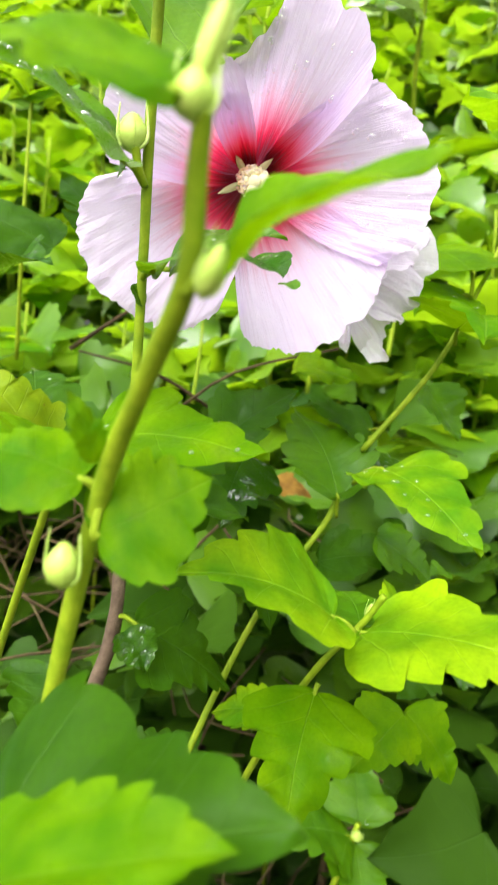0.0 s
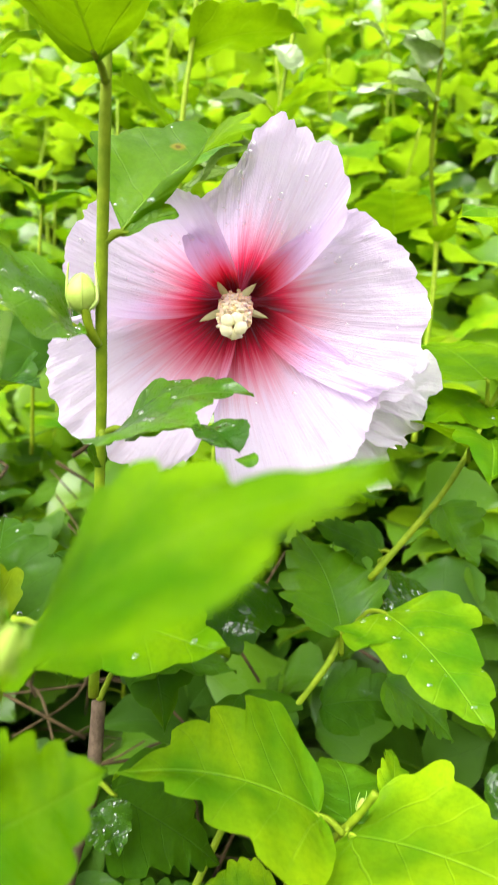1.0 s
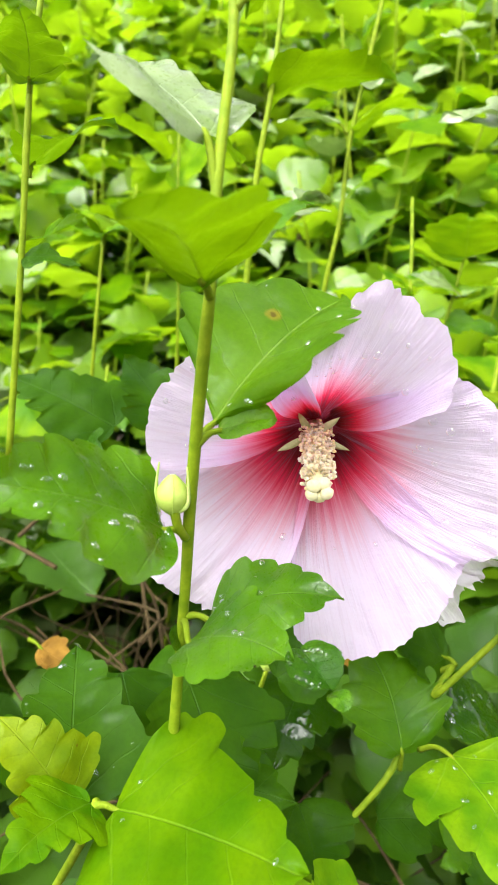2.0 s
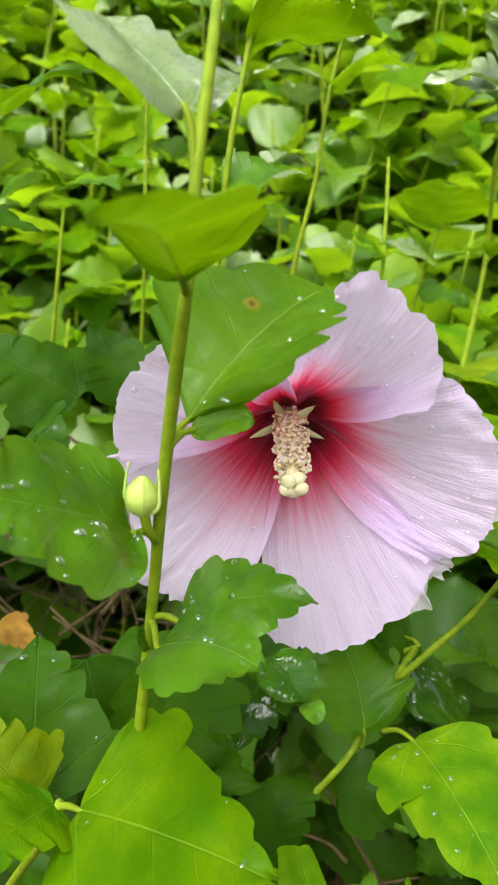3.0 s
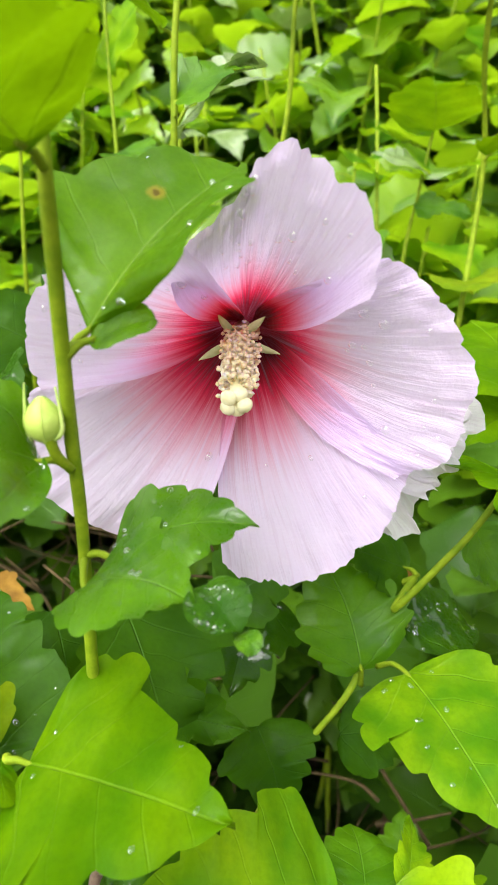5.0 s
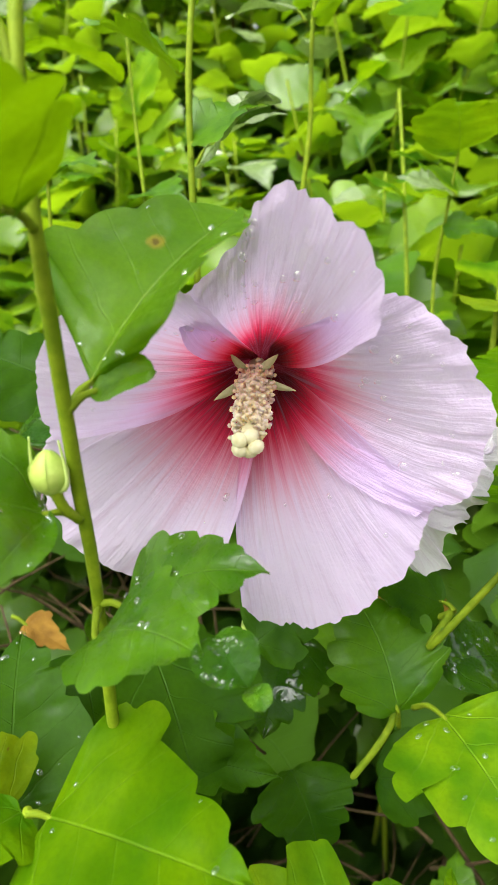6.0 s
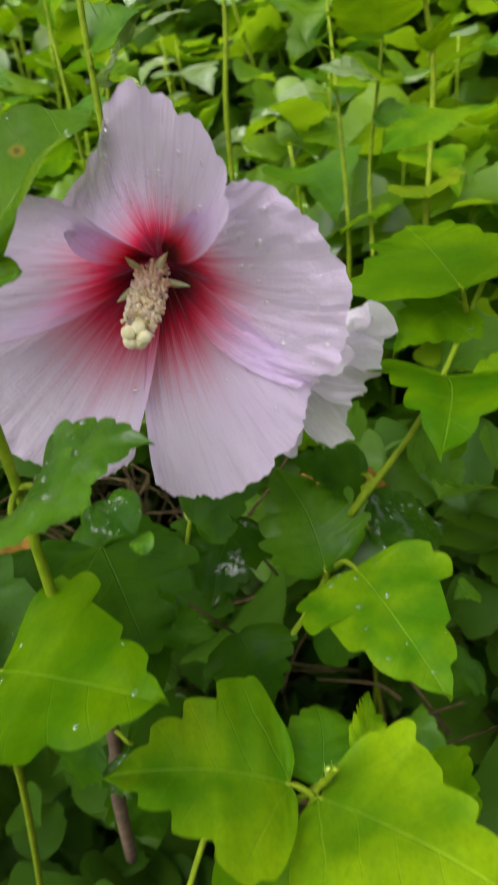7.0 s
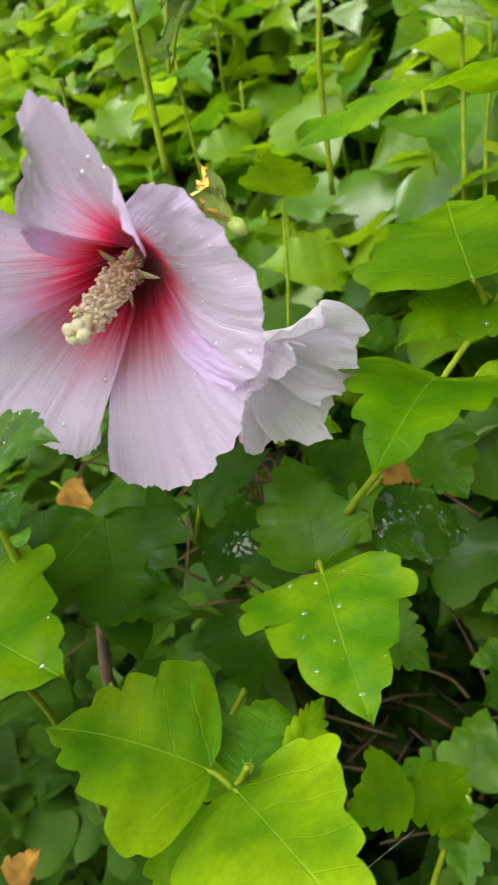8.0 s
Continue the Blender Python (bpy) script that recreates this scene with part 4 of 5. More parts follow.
leaf(NEAR, (0.0098, 0.0127, 1.1818), (0.0379, 0.0133, 1.1917), (0.10, -0.24, 0.97), 0.65, "broad", FRESH, 59)
bud(NEAR, (0.0325, 0.0139, 1.2565), (0.35, -0.1, 1), 0.001, 0.008, "pale yellow-green shoot tip")
bud(NEAR, (0.0311, 0.0142, 1.2528), (0.1, -0.1, 1), 0.0017, 0.004)
bud(NEAR, (0.0113, 0.0353, 1.2070), (0.1, -0.1, 1), 0.0021, 0.006)
bud(NEAR, (0.0322, 0.0180, 1.2400), (0.4, -0.3, 0.8), 0.0012, 0.005)

# upright shoots behind the flower

S1 = thing("hibiscus_shoot", (-0.0733, 0.1398, 1.2655), "slender upright shoot with scattered leaves", "shrub shoot", "hedge shoots")
stem(S1, ((-0.0733, 0.1398, 1.2655), (-0.0679, 0.1366, 1.3213), (-0.0663, 0.1367, 1.3629), (-0.0655, 0.1424, 1.4019), (-0.0667, 0.1468, 1.4347)), 0.000975, 0.00065, STEM)
leaf(S1, (-0.0653, 0.1350, 1.3638), (-0.0557, 0.1175, 1.3713), (-0.10, 0.15, 0.98), 1.1, "broad", MID_LEAF, 3, node=(-0.0663, 0.1365, 1.3614))
leaf(S1, (-0.0671, 0.1403, 1.3897), (-0.0643, 0.1503, 1.3970), (0.32, -0.51, 0.80), 1.2, "broad", MATURE, 4)
leaf(S1, (-0.0672, 0.1368, 1.3214), (-0.0533, 0.1419, 1.3207), (0.28, -0.45, 0.85), 0.9, "lobed", MATURE, 5)

S2 = thing("hibiscus_shoot", (-0.1246, 0.2680, 1.2298), "slender upright shoot with scattered leaves", "shrub shoot", "hedge shoots")
stem(S2, ((-0.1246, 0.2680, 1.2298), (-0.1115, 0.2485, 1.2899), (-0.1075, 0.2467, 1.3437)), 0.00105, 0.0007, STEM)
leaf(S2, (-0.1074, 0.2471, 1.3463), (-0.0836, 0.2475, 1.3469), (0.15, -0.29, 0.95), 0.9, "broad", YOUNG, 6)
leaf(S2, (-0.1074, 0.2471, 1.3463), (-0.1173, 0.2358, 1.3559), (0.16, -0.28, 0.95), 0.9, "broad", YOUNG, 8)
leaf(S2, (-0.1209, 0.3339, 1.4012), (-0.1466, 0.2952, 1.4128), (0.11, -0.18, 0.98), 0.8, "broad", YOUNG, 33)

S3 = thing("hibiscus_shoot", (-0.1049, 0.3297, 1.2676), "slender upright shoot with scattered leaves", "shrub shoot", "hedge shoots")
stem(S3, ((-0.1049, 0.3297, 1.2676), (-0.1014, 0.3177, 1.3231), (-0.1080, 0.3246, 1.3819), (-0.1122, 0.3302, 1.4284)), 0.0011, 0.00075, STEM)
leaf(S3, (-0.1080, 0.3246, 1.3819), (-0.0895, 0.3335, 1.4153), (0.12, -0.31, 0.94), 0.9, "broad", YOUNG, 9)
leaf(S3, (-0.1038, 0.3202, 1.3448), (-0.0747, 0.3046, 1.3338), (0.18, -0.46, 0.87), 0.9, "lobed", MID_LEAF, 10)

S4 = thing("hibiscus_shoot", (-0.0299, 0.2119, 1.3011), "slender upright shoot with scattered leaves", "shrub shoot", "hedge shoots")
stem(S4, ((-0.0299, 0.2119, 1.3011), (-0.0294, 0.2110, 1.3306), (-0.0281, 0.2104, 1.3610), (-0.0260, 0.2123, 1.3852), (-0.0252, 0.2146, 1.4072), (-0.0253, 0.2192, 1.4394)), 0.0012, 0.0008, STEM)
leaf(S4, (-0.0381, 0.2443, 1.3478), (-0.0104, 0.2518, 1.3599), (0.08, -0.21, 0.98), 0.8, "broad", PALE_SHEEN, 34, node=(-0.0435, 0.2423, 1.3356))
leaf(S4, (-0.0454, 0.2430, 1.3725), (-0.0716, 0.2277, 1.3901), (0.05, -0.09, 0.99), 0.8, "broad", MID_LEAF, 35, node=(-0.0433, 0.2455, 1.3710))
leaf(S4, (-0.0497, 0.2585, 1.3458), (-0.0332, 0.2521, 1.3393), (0.28, -0.49, 0.82), 1.1, "broad", YOUNG, 9)
leaf(S4, (-0.0282, 0.2099, 1.3429), (-0.0060, 0.2197, 1.3537), (0.13, -0.54, 0.83), 1.0, "lobed", MID_LEAF, 11, node=(-0.0285, 0.2103, 1.3388))
leaf(S4, (-0.0267, 0.2144, 1.3868), (0.0144, 0.2250, 1.3944), (-0.04, 0.18, 0.98), 0.8, "broad", FRESH, 12)

S5 = thing("hibiscus_shoot", (-0.0257, 0.3185, 1.2791), "slender upright shoot with scattered leaves", "shrub shoot", "hedge shoots")
stem(S5, ((-0.0257, 0.3185, 1.2791), (-0.0211, 0.3113, 1.3306), (-0.0165, 0.3121, 1.3653), (-0.0147, 0.3129, 1.4043), (-0.0069, 0.3182, 1.4650), (-0.0052, 0.3254, 1.5125)), 0.0013, 0.00085, STEM)
leaf(S5, (-0.0141, 0.3133, 1.4057), (0.0218, 0.3127, 1.4164), (0.01, -0.10, 1.00), 0.95, "broad", YOUNG, 13)
leaf(S5, (-0.0082, 0.3177, 1.4276), (-0.0196, 0.3115, 1.4385), (0.10, -0.59, 0.80), 1.2, "broad", PALE_SHEEN, 14)

S6 = thing("hibiscus_shoot", (0.0597, 0.3120, 1.2416), "slender upright shoot with scattered leaves", "shrub shoot", "hedge shoots")
stem(S6, ((0.0597, 0.3120, 1.2416), (0.0627, 0.3177, 1.2764), (0.0666, 0.3324, 1.3374), (0.0620, 0.3114, 1.3788), (0.0643, 0.2874, 1.4247), (0.0617, 0.2718, 1.4645)), 0.00135, 0.0009, STEM)
leaf(S6, (0.0621, 0.2990, 1.4004), (0.0271, 0.2861, 1.4028), (-0.01, -0.56, 0.83), 0.9, "lobed", PALE_SHEEN, 15)
leaf(S6, (0.0674, 0.3366, 1.3435), (0.0839, 0.3333, 1.3520), (-0.03, -0.32, 0.95), 1.2, "broad", YOUNG, 16)
leaf(S6, (0.0631, 0.3194, 1.2879), (0.0660, 0.2884, 1.2834), (-0.04, -0.50, 0.86), 1.2, "broad", SPOTTED, 17)
leaf(S6, (0.0638, 0.2917, 1.4190), (0.0453, 0.2829, 1.4238), (-0.03, -0.59, 0.80), 1.0, "broad", PALE_SHEEN, 18)

S7 = thing("hibiscus_shoot", (0.0339, 0.3490, 1.2517), "slender upright shoot with scattered leaves", "shrub shoot", "hedge shoots")
stem(S7, ((0.0339, 0.3490, 1.2517), (0.0340, 0.3554, 1.2968), (0.0390, 0.3592, 1.3295), (0.0432, 0.3618, 1.3553)), 0.00105, 0.0007, STEM)
leaf(S7, (0.0438, 0.3620, 1.3560), (0.0429, 0.3322, 1.3741), (0.00, 0.19, 0.98), 1.5, "broad", YOUNG, 19)
leaf(S7, (0.0423, 0.3603, 1.3394), (0.0153, 0.3477, 1.3454), (0.02, -0.54, 0.84), 1.0, "lobed", YOUNG, 20)
leaf(S7, (0.0383, 0.3570, 1.3230), (0.0650, 0.3554, 1.3196), (-0.01, -0.53, 0.85), 1.0, "lobed", MID_LEAF, 21)
leaf(S2, (-0.0669, 0.1887, 1.2709), (-0.1052, 0.1822, 1.2871), (0.31, -0.51, 0.80), 1.1, "lobed", MATURE, 22)
leaf(S2, (-0.0433, 0.1843, 1.2750), (-0.0639, 0.1878, 1.2960), (0.29, -0.64, 0.71), 1.1, "lobed", MATURE, 23)
leaf(S2, (-0.0748, 0.1696, 1.2589), (-0.0500, 0.1548, 1.2607), (0.27, -0.49, 0.83), 1.0, "lobed", WET, 24)

S10 = thing("hibiscus_shoot", (0.0144, 0.3719, 1.2181), "slender upright shoot with scattered leaves", "shrub shoot", "hedge shoots")
stem(S10, ((0.0144, 0.3719, 1.2181), (0.0200, 0.3651, 1.2739), (0.0146, 0.3887, 1.3504), (0.0091, 0.4102, 1.3977)), 0.0013, 0.00085, STEM)
leaf(S10, (0.0198, 0.3637, 1.2715), (0.0451, 0.3466, 1.2798), (0.09, -0.30, 0.95), 1.0, "broad", YOUNG, 28)
leaf(S10, (0.0156, 0.3843, 1.3410), (-0.0025, 0.3608, 1.3497), (0.19, -0.53, 0.83), 0.9, "broad", YOUNG, 30)

S11 = thing("hibiscus_shoot", (-0.0344, 0.2745, 1.2130), "slender upright shoot with scattered leaves", "shrub shoot", "hedge shoots")
stem(S11, ((-0.0344, 0.2745, 1.2130), (-0.0328, 0.2809, 1.2479), (-0.0356, 0.2908, 1.2829)), 0.000975, 0.00065, STEM)
leaf(S11, (-0.0359, 0.2908, 1.2834), (-0.0300, 0.2786, 1.3032), (0.24, -0.37, 0.90), 1.6, "lobed", YOUNG, 31, label="yellow-green leaf held up on a thin stalk")

# more leaves of those shoots; the pale ones have the wet upper side's sheen in their colour
leaf(S6, (0.0580, 0.3000, 1.3988), (0.0270, 0.2900, 1.4031), (0.05, -0.40, 0.92), 0.9, "lobed", PALE_SHEEN, 3, node=(0.0602, 0.3000, 1.3939))
leaf(S6, (0.0589, 0.2900, 1.4098), (0.0482, 0.2940, 1.4293), (0.05, -0.62, 0.78), 0.9, "broad", PALE_SHEEN, 12, node=(0.0600, 0.2900, 1.4089))
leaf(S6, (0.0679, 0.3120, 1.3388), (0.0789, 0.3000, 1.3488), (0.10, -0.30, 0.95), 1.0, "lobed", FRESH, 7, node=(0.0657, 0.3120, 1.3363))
leaf(S6, (0.0388, 0.3200, 1.4392), (0.0220, 0.3100, 1.4460), (0.05, -0.62, 0.78), 1.0, "broad", PALE_SHEEN, 13)
leaf(S7, (0.0427, 0.3300, 1.3349), (0.0188, 0.3200, 1.3430), (0.05, -0.45, 0.9), 1.0, "lobed", PALE_SHEEN, 5, node=(0.0438, 0.3300, 1.3332))
leaf(S5, (-0.0181, 0.3000, 1.4054), (-0.0451, 0.2900, 1.4041), (0.10, -0.30, 0.95), 0.9, "broad", PALE_SHEEN, 16, node=(-0.0145, 0.3000, 1.4009))
leaf(S5, (-0.0033, 0.3000, 1.4205), (-0.0158, 0.3000, 1.4339), (0.05, -0.62, 0.78), 1.0, "broad", PALE_SHEEN, 2)
leaf(S5, (0.0264, 0.3600, 1.4905), (0.0389, 0.3600, 1.5135), (0.05, -0.62, 0.78), 1.0, "round", PALE_SHEEN, 6)
leaf(S4, (-0.0343, 0.2300, 1.3388), (-0.0067, 0.2220, 1.3561), (-0.05, -0.45, 0.9), 0.9, "lobed", PALE_SHEEN, 9, node=(-0.0352, 0.2300, 1.3316))
leaf(S1, (-0.0677, 0.1400, 1.3874), (-0.0618, 0.1460, 1.3948), (0.05, -0.62, 0.78), 1.5, "broad", PALE_SHEEN, 11)
leaf(S1, (-0.0749, 0.1500, 1.3480), (-0.0459, 0.1440, 1.3568), (0.10, -0.30, 0.95), 0.8, "lobed", MID_LEAF, 14, node=(-0.0758, 0.1500, 1.3445))
leaf(S1, (-0.0804, 0.1600, 1.3255), (-0.0602, 0.1540, 1.3352), (0.1, -0.55, 0.85), 1.0, "lobed", FRESH, 18)
leaf(S3, (-0.1086, 0.2500, 1.3451), (-0.0810, 0.2400, 1.3477), (0.1, -0.4, 0.9), 1.0, "broad", MID_LEAF, 20, node=(-0.1089, 0.2500, 1.3416))
leaf(S3, (-0.1092, 0.2500, 1.3456), (-0.1164, 0.2400, 1.3543), (0.1, -0.5, 0.9), 1.1, "broad", YOUNG, 21)
leaf(S11, (0.0325, 0.3000, 1.3421), (0.0226, 0.2900, 1.3477), (0.1, -0.5, 0.85), 1.0, "lobed", FRESH, 22)
leaf(S10, (-0.0055, 0.2300, 1.3556), (-0.0287, 0.2240, 1.3491), (0.10, -0.30, 0.95), 0.8, "broad", PALE_SHEEN, 24)

# withered leaves caught among the twigs
withered_leaf((-0.0823, 0.1705, 1.1936), (-0.0668, 0.1723, 1.1853), (0.43, -0.55, 0.88), 0.8, 1)
withered_leaf((0.0392, 0.2026, 1.2031), (0.0538, 0.2104, 1.1960), (0.22, -0.48, 0.98), 0.8, 2)
withered_leaf((-0.0994, 0.0971, 1.0344), (-0.0901, 0.1117, 1.0475), (0.51, -0.16, 1.10), 0.9, 3)
withered_leaf((0.0134, 0.2364, 1.1846), (0.0289, 0.2389, 1.1773), (0.08, -0.68, 0.76), 0.8, 4)

thread = thing("spider_thread", (0.0572, 0.1364, 1.1065), "thin pale spider thread strung between leaves", "thread")
stem(thread, ((0.0572, 0.1364, 1.1065), (0.0572, 0.1512, 1.0955), (0.0585, 0.1675, 1.0853)), 0.00006, 0.00006, THREAD, "strand", 5)


def rain_on(ob, count, seed, big=0.0009):
    """Beads and dribbles of rain lying on a leaf."""
    rng = random.Random(seed)
    faces = [p for p in ob.data.polygons]
    m = ob.matrix_basis
    for _ in range(count):
        f = rng.choice(faces)
        n = f.normal.normalized()
        r = rng.uniform(0.3, 1.0) * big / m.median_scale
        bm = bmesh.new()
        dome(bm, (r * rng.uniform(0.7, 1.6), r, r * 0.6), n, 10, 4)
        d = part("water_drop", bm, WATER, ob)
        d.location = f.center + n * r * 0.04


for plant, index, count in ((MAIN, 5, 6), (MAIN, 6, 4), (MAIN, 9, 30), (MAIN, 0, 7), (LOW, 1, 18), (LOW, 0, 5), (MID, 2, 30), (MID, 0, 14), (MID, 4, 6)):
    blades = [c for c in plant.children if c.name.split(".")[0] == "leaf"]
    rain_on(blades[index], count, index + 3)

# ---- the hedge behind: a bank of leafy shoots rising away from the path ----
def hedge_top(x, y):
    """Height of the leafy face of the hedge at a place of the plan."""
    return 1.16 + 0.95 * (y - 0.40) + 0.05 * noise.noise(Vector((x * 3.1, y * 3.1, 0.3)))


def loose_leaves(name, spots, label, material, nu=9, nv=2, seed=0):
    """Many leaves of the hedge in one mesh. spots: rows of place, length and pose seed."""
    rng = random.Random(seed)
    bm = bmesh.new()
    layer = bm.loops.layers.uv.new("UVMap")
    for p, size in spots:
        a = rng.uniform(0, 2 * math.pi)
        out = Vector((math.cos(a), math.sin(a) - 0.15, rng.gauss(-0.12, 0.35))).normalized()
        face = Vector((rng.gauss(0, 0.35), rng.gauss(-0.45, 0.4), 0.9))
        m = leaf_pose(p, Vector(p) + out * size, face, rng.uniform(0.9, 1.25))
        blade(bm, layer, m, rng.choice(("lobed", "lobed", "lobed", "broad", "wedge")), nu, nv, 0.06, rng.uniform(-0.02, 0.14), rng.uniform(-0.1, 0.6), 0.05, seed=rng.randint(0, 9999))
    ob = mesh_object(name, bm, material)
    return tagged(ob, label, "hedge foliage", kind="stuff")


def in_gap(x, y, z):
    """Openings in the foliage through which the dark inside shows."""
    p = Vector((x, y, z))
    for a, b, wide in ((Vector((0.0513, 0.1793, 1.1172)), Vector((-0.0853, 0.4453, 0.7850)), 0.055), (Vector((-0.0371, 0.1409, 1.2149)), Vector((-0.1654, 0.4084, 1.0454)), 0.03)):
        f = max(0.0, min(1.0, (p - a).dot(b - a) / (b - a).length_squared))
        if (p - a.lerp(b, f)).length < wide * (1 + 1.4 * f):
            return True
    return False


def hedge():
    rng = random.Random(21)
    near, mid, far, deep, low, bank, core = [], [], [], [], [], [], []
    for _ in range(12000):
        y = 0.42 + 2.3 * rng.random() ** 1.2
        x = rng.uniform(-1.0, 0.7) * (0.45 + 1.1 * y)
        z = hedge_top(x, y) - abs(rng.gauss(0, 0.17)) + 0.04
        if y < 0.95 and rng.random() < (0.22 if x > -0.15 * y else 0.55):
            continue
        # below the tips a darker leaf colour gives both age and shade
        age_shade = hedge_top(x, y) - z > 0.10 and y < 1.1
        (deep if age_shade else mid if y < 0.95 else far).append(((x, y, z), rng.uniform(0.040, 0.078)))
    # bank leaves get a mid-dark colour in place of half shade
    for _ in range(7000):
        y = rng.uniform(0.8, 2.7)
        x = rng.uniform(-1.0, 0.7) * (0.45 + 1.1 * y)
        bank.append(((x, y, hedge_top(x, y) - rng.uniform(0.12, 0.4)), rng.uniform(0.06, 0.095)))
    for _ in range(700):
        y = rng.uniform(0.27, 0.45)
        x = rng.uniform(-0.5, 0.34)
        z = rng.uniform(0.86, 1.20) + 0.25 * (y - 0.3)
        if not in_gap(x, y, z):
            near.append(((x, y, z), rng.uniform(0.030, 0.055)))
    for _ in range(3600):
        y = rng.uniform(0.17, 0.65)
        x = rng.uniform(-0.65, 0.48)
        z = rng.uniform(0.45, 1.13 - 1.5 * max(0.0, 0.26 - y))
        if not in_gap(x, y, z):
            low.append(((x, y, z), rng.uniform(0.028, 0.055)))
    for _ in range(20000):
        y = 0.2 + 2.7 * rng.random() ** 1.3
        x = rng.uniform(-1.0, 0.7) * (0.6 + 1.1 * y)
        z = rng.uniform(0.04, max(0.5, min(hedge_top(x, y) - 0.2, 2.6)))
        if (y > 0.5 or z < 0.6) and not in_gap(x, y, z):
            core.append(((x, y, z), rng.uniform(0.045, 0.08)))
    wall = []
    for _ in range(20000):
        z = rng.uniform(0.05, 3.7)
        wall.append(((rng.uniform(-5.2, 3.0), 2.75 + 0.25 * z + rng.uniform(0, 0.5), z), rng.uniform(0.07, 0.11)))
    loose_leaves("tall_hedge", wall, "tall dark green hedge standing further back", MIXED_LEAF, 4, 1, 6)
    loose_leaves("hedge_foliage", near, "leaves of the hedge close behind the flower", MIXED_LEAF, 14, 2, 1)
    loose_leaves("hedge_foliage", mid, "dense bright green leaves of the hedge bank", FAR_LEAF, 26, 2, 2)
    loose_leaves("hedge_foliage", deep, "leaves under the tips of the hedge, darker for age and shade", MIXED_LEAF, 22, 2, 7)
    loose_leaves("hedge_foliage", far, "dense green leaves far up the hedge", FAR_LEAF, 12, 1, 3)
    # low and core leaves carry the inside shade in their colour
    loose_leaves("hedge_foliage", low, "leaves low inside the hedge, coloured dark for shade", SHADE_LEAF, 12, 2, 4)
    loose_leaves("hedge_foliage", bank, "leaves inside the hedge bank, half shade put into their colour", MIXED_LEAF, 8, 1, 8)
    loose_leaves("hedge_foliage", core, "leaves filling the inside of the hedge, shade put into their dark colour", SHADE_LEAF, 5, 1, 5)


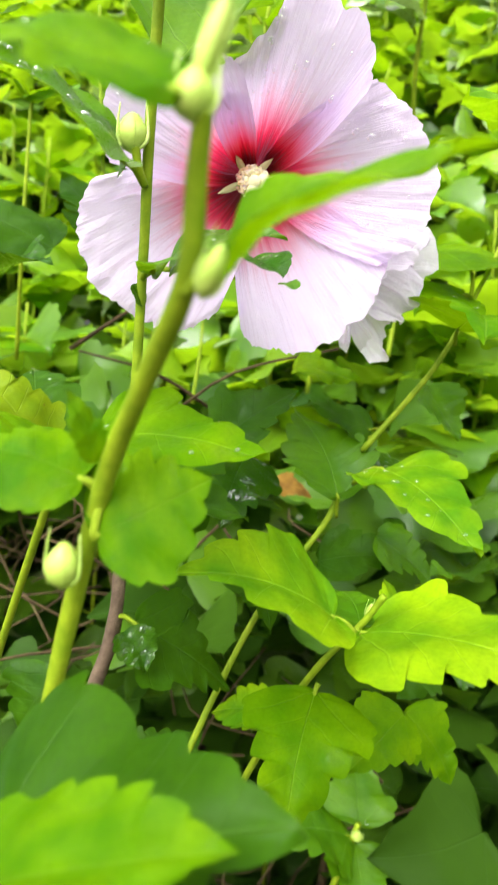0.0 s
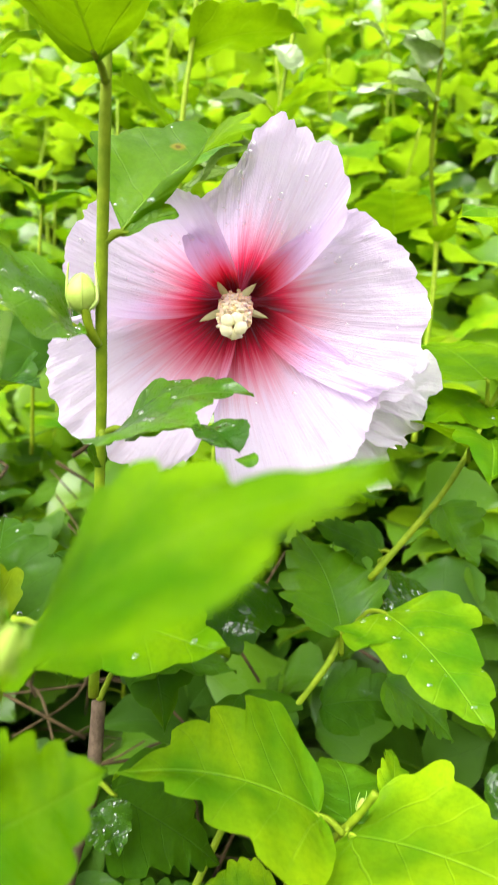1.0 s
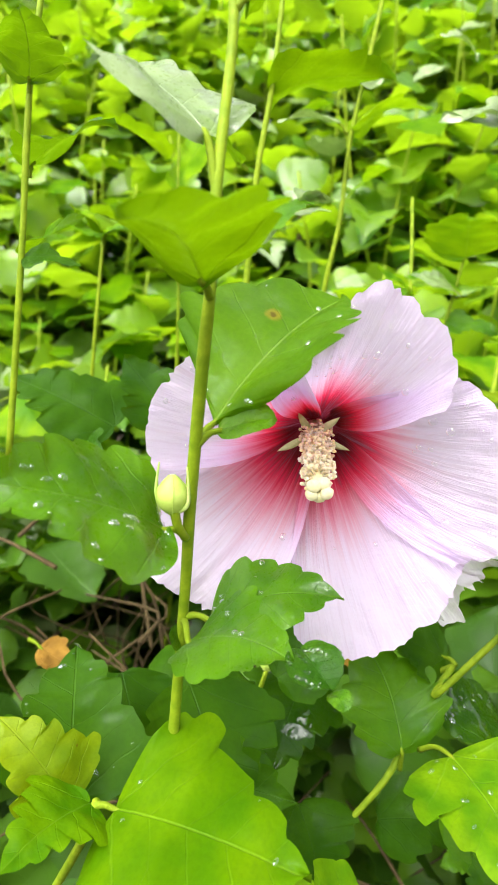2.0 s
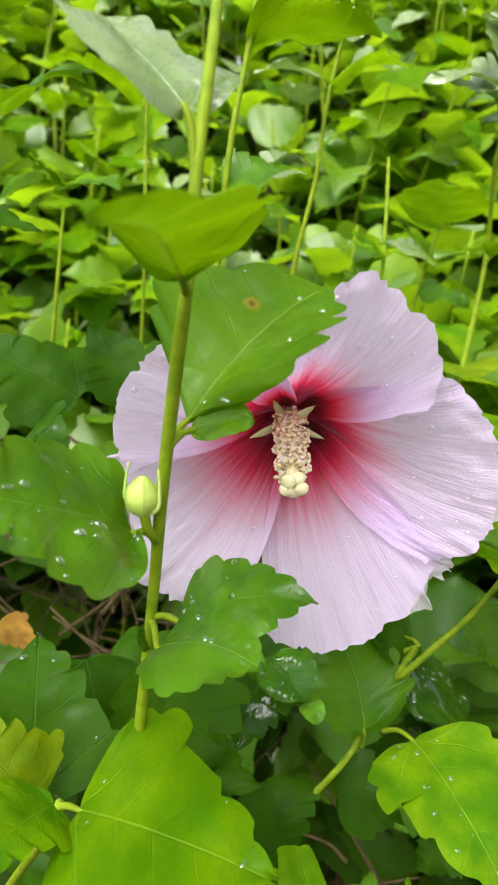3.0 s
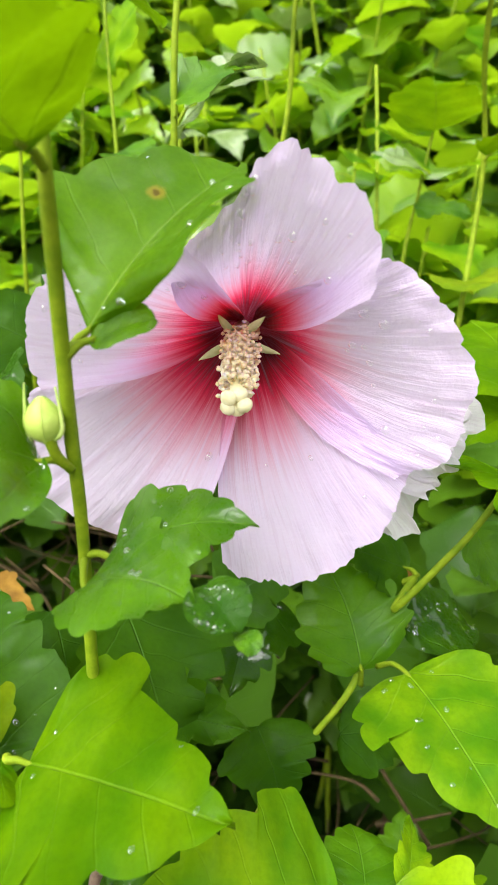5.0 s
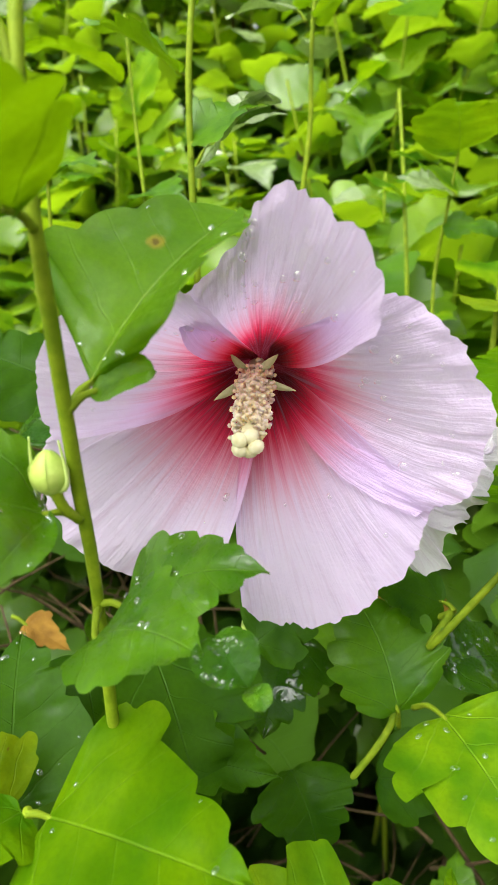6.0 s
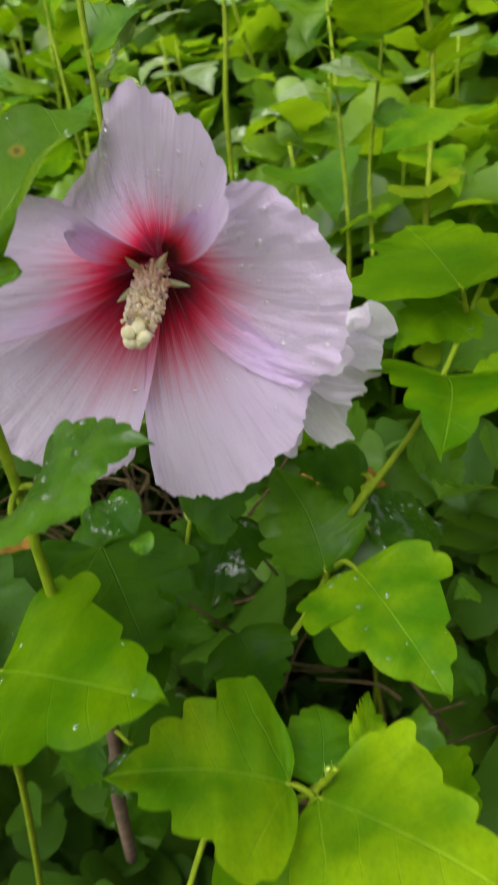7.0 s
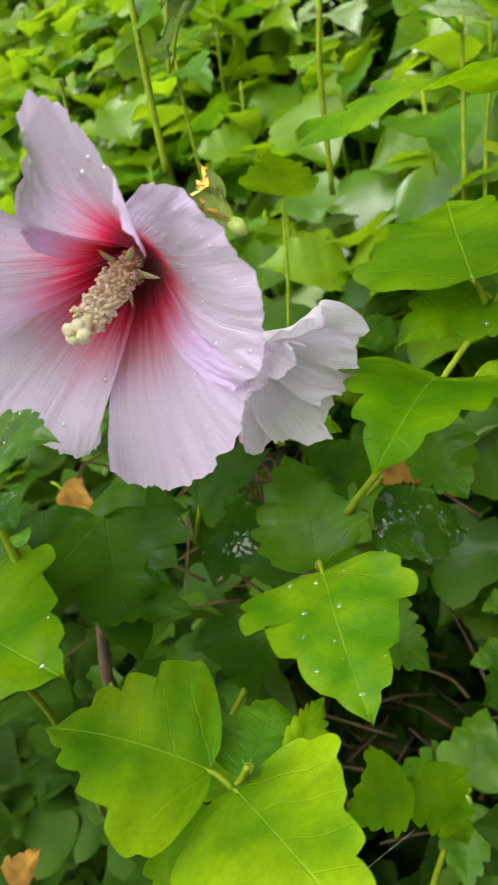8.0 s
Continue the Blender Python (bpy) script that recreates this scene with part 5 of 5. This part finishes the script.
def hedge_stems():
    """Upright green stems and brown twigs inside the hedge."""
    rng = random.Random(5)
    bm, bm2 = bmesh.new(), bmesh.new()
    for _ in range(110):
        y = rng.uniform(0.7, 1.9)
        x = rng.uniform(-1.0, 0.7) * (0.45 + 1.1 * y)
        top = hedge_top(x, y) + rng.uniform(-0.05, 0.12)
        a, b = rng.gauss(0, 0.05), rng.gauss(0, 0.05)
        tube(bm, [(x - a * 2, y + 0.1, top - 0.6), (x - a, y + 0.04, top - 0.3), (x + rng.gauss(0, 0.006), y, top - 0.12), (x + b * 0.4, y + b, top + 0.03)], 0.0028, 0.0014, 6, 4)
    for _ in range(120):
        y = rng.uniform(0.22, 1.0)
        x = rng.uniform(-0.7, 0.5)
        z = rng.uniform(0.1, 0.95)
        d = Vector((rng.gauss(0, 0.6), rng.gauss(0, 0.4), rng.uniform(0.2, 1))).normalized() * rng.uniform(0.06, 0.2)
        p = Vector((x, y, z))
        tube(bm2, [p, p + d * 0.5 + Vector((rng.gauss(0, 0.015), rng.gauss(0, 0.015), 0)), p + d], rng.uniform(0.001, 0.003), 0.0007, 5, 4)
    for a, b in ((Vector((0.0513, 0.1793, 1.1172)), Vector((-0.0853, 0.4453, 0.7850))), (Vector((-0.0371, 0.1409, 1.2149)), Vector((-0.1654, 0.4084, 1.0454)))):
        for _ in range(60):
            p = a.lerp(b, rng.uniform(0.30, 0.95)) + Vector((rng.gauss(0, 0.05), rng.gauss(0, 0.02), rng.gauss(0, 0.05)))
            d = Vector((rng.gauss(0, 0.7), rng.gauss(0, 0.4), rng.uniform(-0.3, 1))).normalized() * rng.uniform(0.04, 0.10)
            tube(bm2, [p, p + d * 0.5 + Vector((rng.gauss(0, 0.01), rng.gauss(0, 0.01), 0.004)), p + d], rng.uniform(0.0006, 0.0012), 0.0005, 5, 3)
    for _ in range(70):
        y = rng.uniform(0.35, 2.4)
        x = rng.uniform(-0.9, 0.65) * (0.5 + 1.1 * y)
        top = min(hedge_top(x, y) - 0.1, 2.8)
        tube(bm2, [(x + rng.gauss(0, 0.05), y + rng.gauss(0, 0.05), 0.0), (x + rng.gauss(0, 0.04), y + rng.gauss(0, 0.04), top * 0.5), (x, y, top)], rng.uniform(0.006, 0.011), 0.003, 7, 5)
    tagged(mesh_object("hedge_stems", bm, STEM), "slender green upright stems of the hedge", "hedge stems", kind="stuff")
    tagged(mesh_object("hedge_twigs", bm2, TWIG), "thin brown twigs low inside the hedge", "hedge twigs", kind="stuff")


def hedge_shoot(x, y, top, seed):
    """One upright shoot of the hedge: a stem with leaves all round it, larger and darker below."""
    rng = random.Random(seed)
    foot = Vector((x + rng.gauss(0, 0.03), y + 0.06, top - 0.55))
    head = Vector((x, y, top))
    bend = foot.lerp(head, 0.55) + Vector((rng.gauss(0, 0.012), rng.gauss(0, 0.012), 0))
    plant = thing("hedge_shoot", foot, "upright hedge shoot with bright lobed leaves", "shrub shoot", "hedge shoots")
    line = spline((foot, bend, head), 12)
    stem(plant, (foot, bend, head), 0.0022, 0.0011)
    n = rng.randint(10, 15)
    for i in range(n):
        f = 0.22 + 0.78 * (i + 0.6) / n
        node = line[min(len(line) - 1, int(f * (len(line) - 1)))]
        a = i * 2.4 + rng.uniform(-0.5, 0.5)
        out = Vector((math.cos(a), math.sin(a), rng.uniform(0.1, 0.7))).normalized()
        size = rng.uniform(0.046, 0.074) * (1.15 - 0.35 * f)
        base = node + out * rng.uniform(0.010, 0.020)
        droop = Vector((out.x, out.y, out.z - rng.uniform(0.3, 1.0))).normalized()
        face = Vector((rng.gauss(0, 0.25), rng.gauss(-0.35, 0.3), 1))
        # the pale choice brings leaves with sky sheen coloured in
        material = rng.choice((YOUNG, FRESH, MID_LEAF, PALE_SHEEN) if f > 0.55 else (MID_LEAF, MATURE, MATURE, PALE_SHEEN))
        leaf(plant, base, base + droop * size, face, rng.uniform(0.95, 1.3), rng.choice(("lobed", "broad", "lobed")), material, 70 + rng.randint(0, 7), node, detail=(24, 2))
    return plant


hedge()
hedge_stems()
rng = random.Random(77)
for i in range(14):
    for k in range(6):
        y = 0.44 + 0.14 * k + rng.uniform(-0.05, 0.05)
        x = (-0.66 + 0.088 * i + rng.uniform(-0.04, 0.04)) * (0.55 + 0.8 * y)
        hedge_shoot(x, y, hedge_top(x, y) + rng.uniform(0.0, 0.13), 100 + i * 7 + k)
